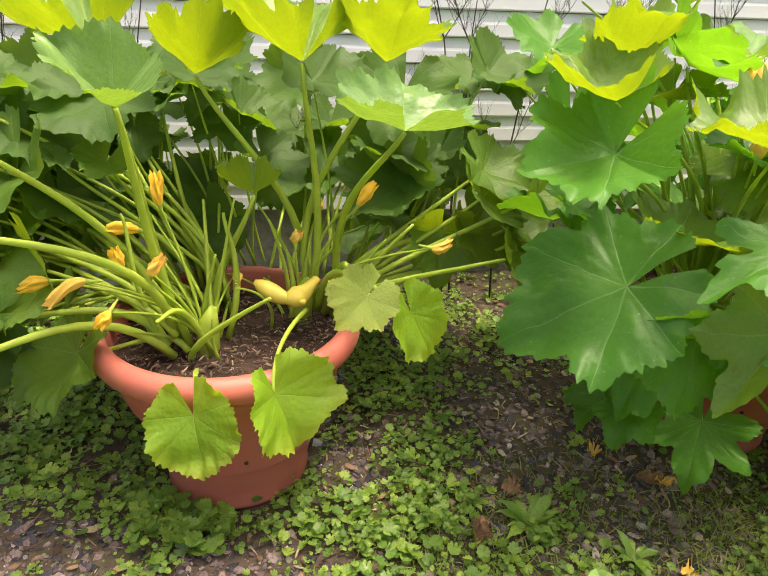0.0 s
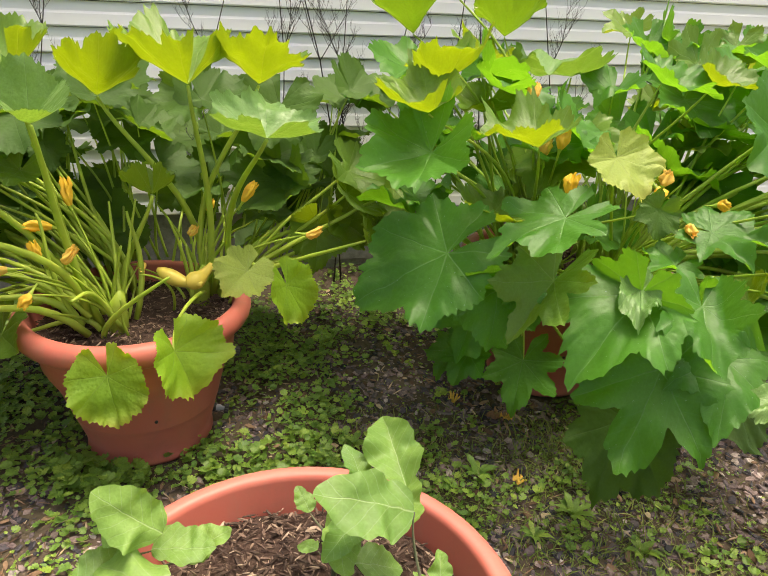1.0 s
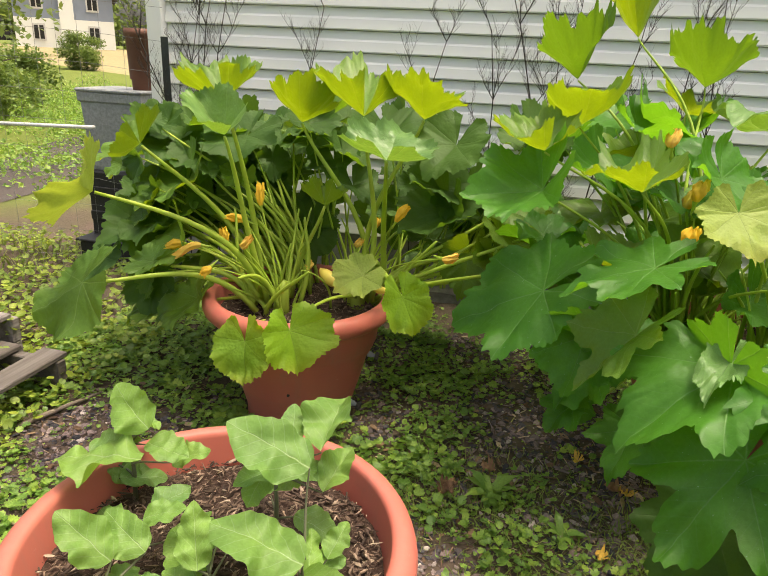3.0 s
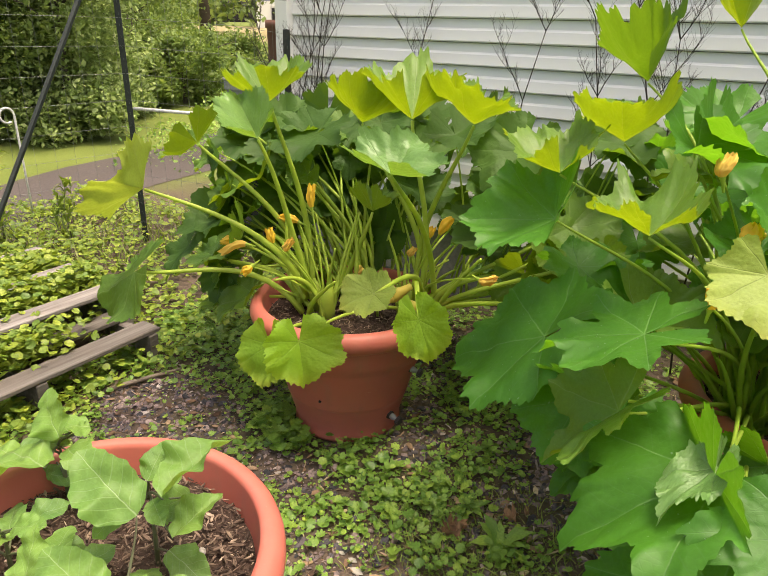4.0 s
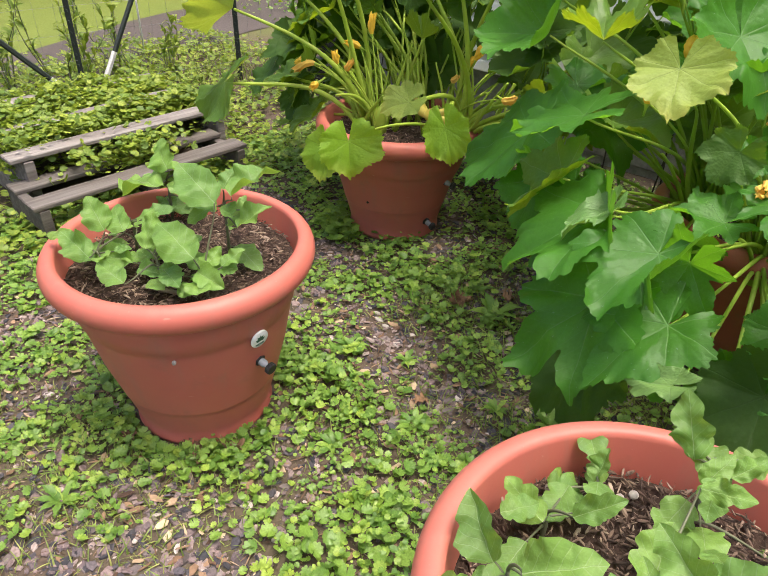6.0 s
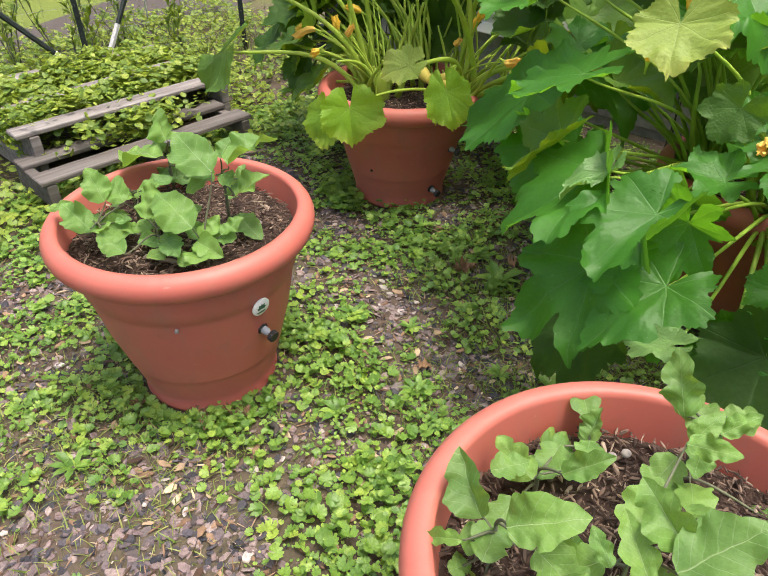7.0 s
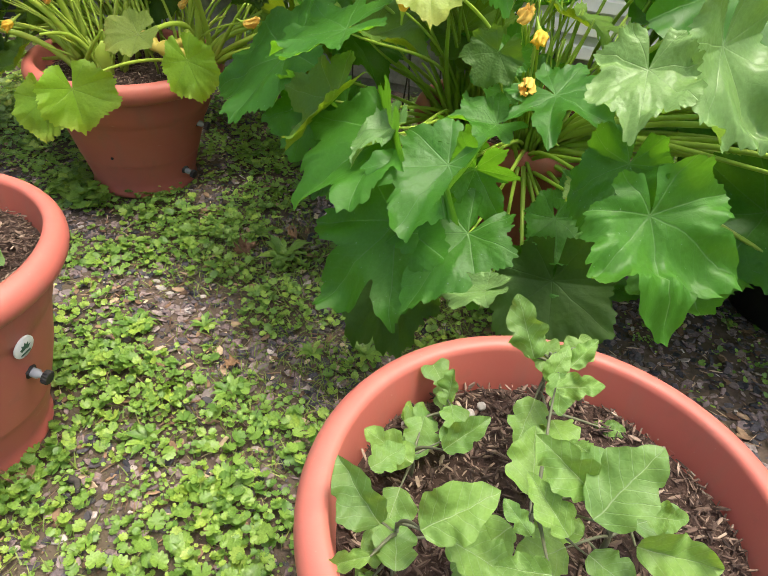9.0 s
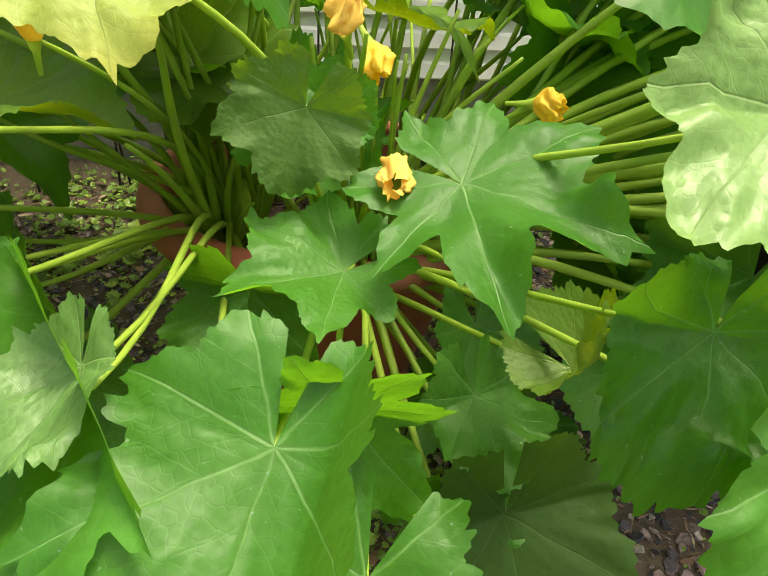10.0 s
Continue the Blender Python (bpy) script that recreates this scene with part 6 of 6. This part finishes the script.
for i in range(150):
    a, d = r7.uniform(4.2, 6.4), r7.uniform(0.18, 0.26)
    x, y = POT_C[0] + d * math.cos(a), POT_C[1] + d * math.sin(a)
    near.append((r7.randrange(6), turn(r7.uniform(0, 6.28), r7.gauss(0, 0.30), r7.gauss(0, 0.30), r7.uniform(0.014, 0.030), x, y, relief(x, y) + r7.uniform(0.008, 0.035))))
ivy = bulk("ground_ivy", ROUND_IVY, near, M_IVY, None, "low creeping ground ivy with round scalloped leaves", category="weed")
while len(tall) < 24000:
    x, y = r7.uniform(-3.4, -0.85), r7.uniform(-1.2, 2.6)
    over = -2.0 < x < -1.2 and 0.3 < y < 1.25
    if len(tall) > 15000 and not over:
        x, y, over = r7.uniform(-2.0, -1.22), r7.uniform(0.3, 1.25), True
    if r7.random() > cover(x, y) + 0.25:
        continue
    h = r7.uniform(0.01, 0.07) + (0.21 if over else 0.0) * (0.72 + 0.8 * noise.noise((x * 5, y * 5, 2))) * r7.uniform(0.6, 1) + (0.14 * max(0, noise.noise((x * 3, y * 3, 9))) + 0.05 * r7.random() if x < -1.95 else 0)
    s = r7.uniform(0.014, 0.034)
    z = relief(x, y) + h
    if over and len(tall) > 13000:
        if abs(x + 1.255) < 0.055 and r7.random() < 0.96 or min(abs(x + 1.56), abs(x + 1.90)) < 0.05 and noise.noise((x * 3, y * 3.5, 7)) < 0.12:
            continue
        z = 0.13 + 0.11 * r7.random() + 0.05 * noise.noise((x * 6, y * 6, 4))
    tall.append((r7.randrange(6), turn(r7.uniform(0, 6.28), r7.gauss(0, 0.35), r7.gauss(0, 0.35), s, x, y, z)))
for i in range(13000):
    x, y = r7.uniform(-3.3, -2.2), r7.uniform(-1.6, 1.55)
    k = max(0.0, 0.35 + 1.3 * noise.noise((x * 2.3, y * 2.3, 6.5))) * min(1.0, max(0.15, (1.5 - y) / 0.8))
    tall.append((r7.randrange(6), turn(r7.uniform(0, 6.28), r7.gauss(0, 0.6), r7.gauss(0, 0.6), r7.uniform(0.010, 0.024), x, y, relief(x, y) + 0.62 * k * r7.random())))
for i in range(520):
    x, y = r7.gauss(-1.13, 0.035), r7.gauss(0.72, 0.10)
    tall.append((r7.randrange(6), turn(r7.uniform(0, 6.28), r7.gauss(0, 0.4), r7.gauss(0, 0.4), r7.uniform(0.016, 0.034), x, y, 0.10 + 0.11 * r7.random())))
bulk("weed_bank", IVY, tall, M_WEED, None, "thick bright green weeds round the pallets and fence", category="weed")



def tall_weed(x, y, h, seed):
    """A leafy weed: an upright stem with small paired leaves."""
    r = random.Random(seed)
    t = thing("tall_weed", (x, y, relief(x, y)), "tall leafy green weed by the wire fence", "weed", "tall weeds by the fence")
    lean = Vector((r.uniform(-0.15, 0.15), r.uniform(-0.15, 0.15), 1)).normalized()
    b, lv = Build(), []
    for k in range(r.choice((2, 3, 4))):
        d = (lean + Vector((r.uniform(-0.35, 0.35), r.uniform(-0.35, 0.35), 0))).normalized()
        pts = [d * (h * r.uniform(0.75, 1.0) * i / 6) + Vector((0.02 * math.sin(i + k), 0.02 * math.cos(i * 1.3), 0)) for i in range(7)]
        b.tube(pts, [0.004 * (1.1 - i / 7) for i in range(7)], 5)
        for i in range(1, 7):
            for q in range(7):
                p = pts[i - 1].lerp(pts[i], r.random())
                lv.append((r.randrange(3), turn(r.uniform(0, 6.28), r.gauss(-0.3, 0.4), r.gauss(0, 0.4), r.uniform(0.03, 0.075), p.x, p.y, p.z)))
    part("stem", b, M_EGG_STEM, t)
    bulk("leaves", LANCES, lv, M_WEED, t, kind="")


for i, (x, y, h) in enumerate(((-2.45, 1.12, 0.55), (-2.7, 1.3, 0.85), (-2.85, 1.55, 0.8), (-2.6, 1.55, 0.6), (-2.95, 1.15, 0.95), (-2.55, 0.8, 0.7), (-2.8, 0.85, 0.9), (-2.6, 0.35, 0.8), (-2.9, 0.45, 0.9), (-2.7, -0.1, 0.8), (-2.5, 1.75, 0.4), (-3.1, 1.4, 0.9))):
    tall_weed(x, y, h, 500 + i)

meadow = []
for i in range(20000):
    u = r7.random()
    x, y = -3.4 - 7.0 * u + r7.uniform(-0.8, 0.8), 4.6 + 9.0 * u + r7.uniform(-1.6, 1.6)
    k = max(0.05, 0.3 + noise.noise((x * 1.1, y * 1.1, 3.3)))
    meadow.append((r7.randrange(6), turn(r7.uniform(0, 6.28), r7.gauss(0, 0.6), r7.gauss(0, 0.6), r7.uniform(0.016, 0.042), x, y, relief(x, y) + 0.45 * k * r7.random())))
bulk("meadow_weeds", IVY, meadow, M_IVY, None, "rough green weeds beyond the house corner", category="weed")

grass = []
GRASSY = ((0.33, 0.93, 0.16), (0.55, 0.95, 0.2), (0.62, 0.42, 0.22), (0.95, 0.45, 0.2), (0.35, -0.05, 0.2), (0.0, -0.15, 0.25), (0.75, 0.75, 0.2), (1.05, 0.65, 0.2), (0.95, 0.9, 0.12), (0.2, -0.4, 0.3))
while len(grass) < 9500:
    cx, cy, rr = GRASSY[r7.randrange(len(GRASSY))]
    x, y = r7.gauss(cx, rr * 0.7), r7.gauss(cy, rr * 0.7)
    if blocked(x, y):
        continue
    grass.append((r7.randrange(6), turn(r7.uniform(0, 6.28), r7.gauss(0.5, 0.4), r7.gauss(0, 0.3), r7.uniform(0.012, 0.045), x, y, relief(x, y))))
while len(grass) < 12500:
    x, y = r7.uniform(-3.3, -1.9), r7.uniform(-1.0, 2.5)
    grass.append((r7.randrange(6), turn(r7.uniform(0, 6.28), r7.gauss(0.2, 0.25), r7.gauss(0, 0.2), r7.uniform(0.04, 0.14), x, y, relief(x, y))))
bulk("grass", BLADES, grass, M_GRASS, None, "thin grass blades among the weeds", category="grass")

rosettes = []
for cx, cy, s, n in ((0.51, 0.95, 0.075, 13), (0.69, 0.84, 0.055, 10), (0.40, 1.02, 0.05, 9), (0.62, 0.45, 0.05, 9), (0.86, 0.66, 0.05, 9), (0.52, 0.28, 0.045, 9), (0.30, 0.56, 0.05, 8), (0.95, 0.52, 0.05, 9), (0.74, 0.62, 0.045, 9), (1.0, 0.72, 0.05, 10), (0.45, 0.62, 0.04, 8), (0.20, -0.22, 0.05, 9)):
    for k in range(n):
        rosettes.append((k % 3, turn(6.28 * k / n + r7.uniform(-0.3, 0.3), r7.uniform(-0.25, 0.15), 0, s * r7.uniform(0.7, 1.2), cx, cy, relief(cx, cy) + 0.004)))
bulk("rosette_weeds", LANCES, rosettes, M_IVY, None, "small toothed rosette weeds in the soil", category="weed")

chips = []
while len(chips) < 30000:
    x, y = r7.uniform(-0.9, 1.9), r7.uniform(-0.75, 1.9)
    if blocked(x, y) or r7.random() < 0.95 * cover(x, y):
        continue
    chips.append((r7.randrange(10), turn(r7.uniform(0, 6.28), r7.gauss(0, 0.34), r7.gauss(0, 0.34), r7.choice((0.006, 0.008, 0.010, 0.013, 0.017, 0.023, 0.034)), x, y, relief(x, y) + r7.uniform(-0.002, 0.004))))
bulk("slate_chips", CHIPS, chips, M_STONE, None, "broken grey and brown slate chips on the soil", category="gravel", smooth=False)
litter = []
while len(litter) < 13000:
    x, y = r7.uniform(-1.0, 2.0), r7.uniform(-0.75, 2.0)
    if blocked(x, y):
        continue
    m = turn(r7.uniform(0, 6.28), r7.gauss(0, 0.12), r7.gauss(0, 0.3), r7.choice((0.008, 0.012, 0.018, 0.028, 0.040)), x, y, relief(x, y) + r7.uniform(0.002, 0.010))
    m[:3, 1] *= r7.choice((0.06, 0.10, 0.2, 0.7))
    m[:3, 2] *= 0.5
    litter.append((r7.randrange(10), m))
bulk("plant_litter", CHIPS, litter, M_STRAW, None, "dry straw and bark bits lying on the soil", category="litter", smooth=False)

# dark pot at the far end of the row
dark = thing("nursery_pot", (1.86, 1.22, gz(1.86, 1.22)), "black plastic nursery pot behind the squash leaves", "planter")
b = Build()
b.lathe([(0.0, 0.0), (0.15, 0.0), (0.19, 0.33), (0.205, 0.335), (0.205, 0.37), (0.19, 0.37), (0.18, 0.30), (0.0, 0.30)], 32)
part("body", b, M_BLACK, dark)

# single stones of the path, nearest the camera
stone_meshes = []
for k in range(8):
    tv, tf = CHIPS[k]
    me = bpy.data.meshes.new("stone")
    me.from_pydata(tv.tolist(), [], tf)
    me.materials.append(M_STONE_ONE if k < 7 else M_PALE)
    stone_meshes.append(me)
count = 0
while count < 230:
    x, y = r7.uniform(-0.1, 1.3), r7.uniform(-0.45, 1.35)
    if blocked(x, y) or cover(x, y) > 0.30:
        continue
    k = 7 if r7.random() < 0.02 else r7.randrange(7)
    ob = new("stone", stone_meshes[k])
    s = r7.uniform(0.022, 0.052) * (0.55 if k == 7 else 1)
    ob.matrix_basis = Matrix.Translation((x, y, relief(x, y) - 0.001)) @ Euler((r7.gauss(0, 0.12), r7.gauss(0, 0.12), r7.uniform(0, 6.28))).to_matrix().to_4x4() @ Matrix.Diagonal((s, s, s, 1))
    ob.parent = ground
    count += 1
for x, y, s in ((0.262, 0.713, 0.034), (0.235, 0.735, 0.024), (0.30, 0.70, 0.028), (0.20, 0.74, 0.018)):
    ob = new("stone", stone_meshes[7])
    ob.matrix_basis = Matrix.Translation((x, y, relief(x, y) + 0.003)) @ Matrix.Diagonal((s, s, s, 1))
    ob.parent = ground

# fallen leaves and sticks
for i, (x, y, s, yellow) in enumerate(((0.732, 1.145, 0.030, 1), (0.854, 1.023, 0.036, 1), (0.781, 0.787, 0.030, 1), (0.39, 0.93, 0.05, 0), (0.40, 0.95, 0.045, 0), (0.36, 0.10, 0.055, 0), (0.28, 0.05, 0.04, 0), (0.33, 0.035, 0.04, 0), (0.83, 1.04, 0.05, 0), (0.50, 1.05, 0.04, 0), (0.58, 0.52, 0.035, 0), (0.15, -0.03, 0.035, 0))):
    b = blade("palmate", 1200 + i, 0.5, 0.2, 0.6, 0.25, 0.35)
    b.v = [(p[0] * s, p[1] * s * 0.8, abs(p[2]) * s + 0.004) for p in b.v]
    ob = part("fallen_leaf", b, M_YELLOW if yellow else M_DEAD, None, m=pose(x, y, relief(x, y) + 0.006, r7.uniform(-12, 12), r7.uniform(-12, 12), r7.uniform(0, 360)))
    tagged(ob, "curled yellow fallen petal on the soil" if yellow else "dry curled brown leaf on the soil", "fallen leaf", "fallen leaves")


def stick(p0, p1, rad, label, mat=M_STICK):
    p0, p1 = Vector((*p0, relief(*p0) + rad + 0.006)), Vector((*p1, relief(*p1) + rad + 0.008))
    b = Build()
    mid = p0.lerp(p1, 0.5) + Vector((0.006, 0.01, 0.004))
    b.tube([p0, p0.lerp(mid, 0.6), mid, p1], [rad, rad * 1.1, rad * 0.9, rad * 0.6], 7)
    tagged(part("stick", b, mat), label, "stick", "sticks")


stick((-0.92, 0.88), (-0.80, 1.12), 0.008, "pale dry stick on the ground near the pallet")
stick((0.48, 0.39), (0.61, 0.345), 0.004, "thin dark twig lying in the weeds", M_TWIG)
stick((0.43, 0.145), (0.475, 0.125), 0.008, "short dark slat of wood beside the planter", M_TWIG)
stick((0.34, 0.13), (0.30, 0.02), 0.003, "thin straw-coloured stem in the weeds")

# bark mulch in the planters
for soil_at, seed, label in ((CC, 1, "shredded bark mulch on the planter soil"), (CD, 2, "shredded bark mulch on the planter soil"), (CA, 3, "bits of bark on the planter soil"), (CB, 4, "bits of bark on the planter soil")):
    rr = random.Random(seed)
    bits = []
    for i in range(6500 if seed < 3 else 3200):
        a, d = rr.uniform(0, 6.28), 0.238 * math.sqrt(rr.random())
        m = turn(rr.uniform(0, 6.28), rr.gauss(0, 0.25), rr.gauss(0, 0.4), rr.choice((0.003, 0.005, 0.007, 0.009, 0.012, 0.016, 0.022)), soil_at.x + d * math.cos(a), soil_at.y + d * math.sin(a), soil_at.z + rr.uniform(-0.004, 0.007))
        m[:3, 1] *= rr.uniform(0.12, 0.45)
        bits.append((rr.randrange(10), m))
    bulk("bark_mulch", CHIPS, bits, M_CHIP, None, label, category="mulch", smooth=False)
for i, (x, y, z) in enumerate(((1.074, 0.161, 0.452), (1.161, 0.234, 0.448), (1.15, 0.215, 0.447), (0.26, 0.30, 0.42), (0.33, 0.06, 0.42))):
    b = Build()
    b.lathe([(0.0, 0.0), (0.006, 0.002), (0.0075, 0.006), (0.005, 0.010), (0.0, 0.011)], 8, wobble=0.12)
    tagged(part("pebble", b, M_PALE, None, m=pose(x, y, z, 10, 20, 40 * i)), "small white pebble on the bark mulch", "pebble", "white pebbles")
b = Build()
b.box(0, 0, 0, 0.085, 0.012, 0.006, bevel=0.002)
tagged(part("wood_splint", b, M_STICK, None, smooth=False, m=pose(0.235, 0.075, CC.z + 0.008, 0, 3, 30)), "flat pale wood splint lying on the mulch", "splint")
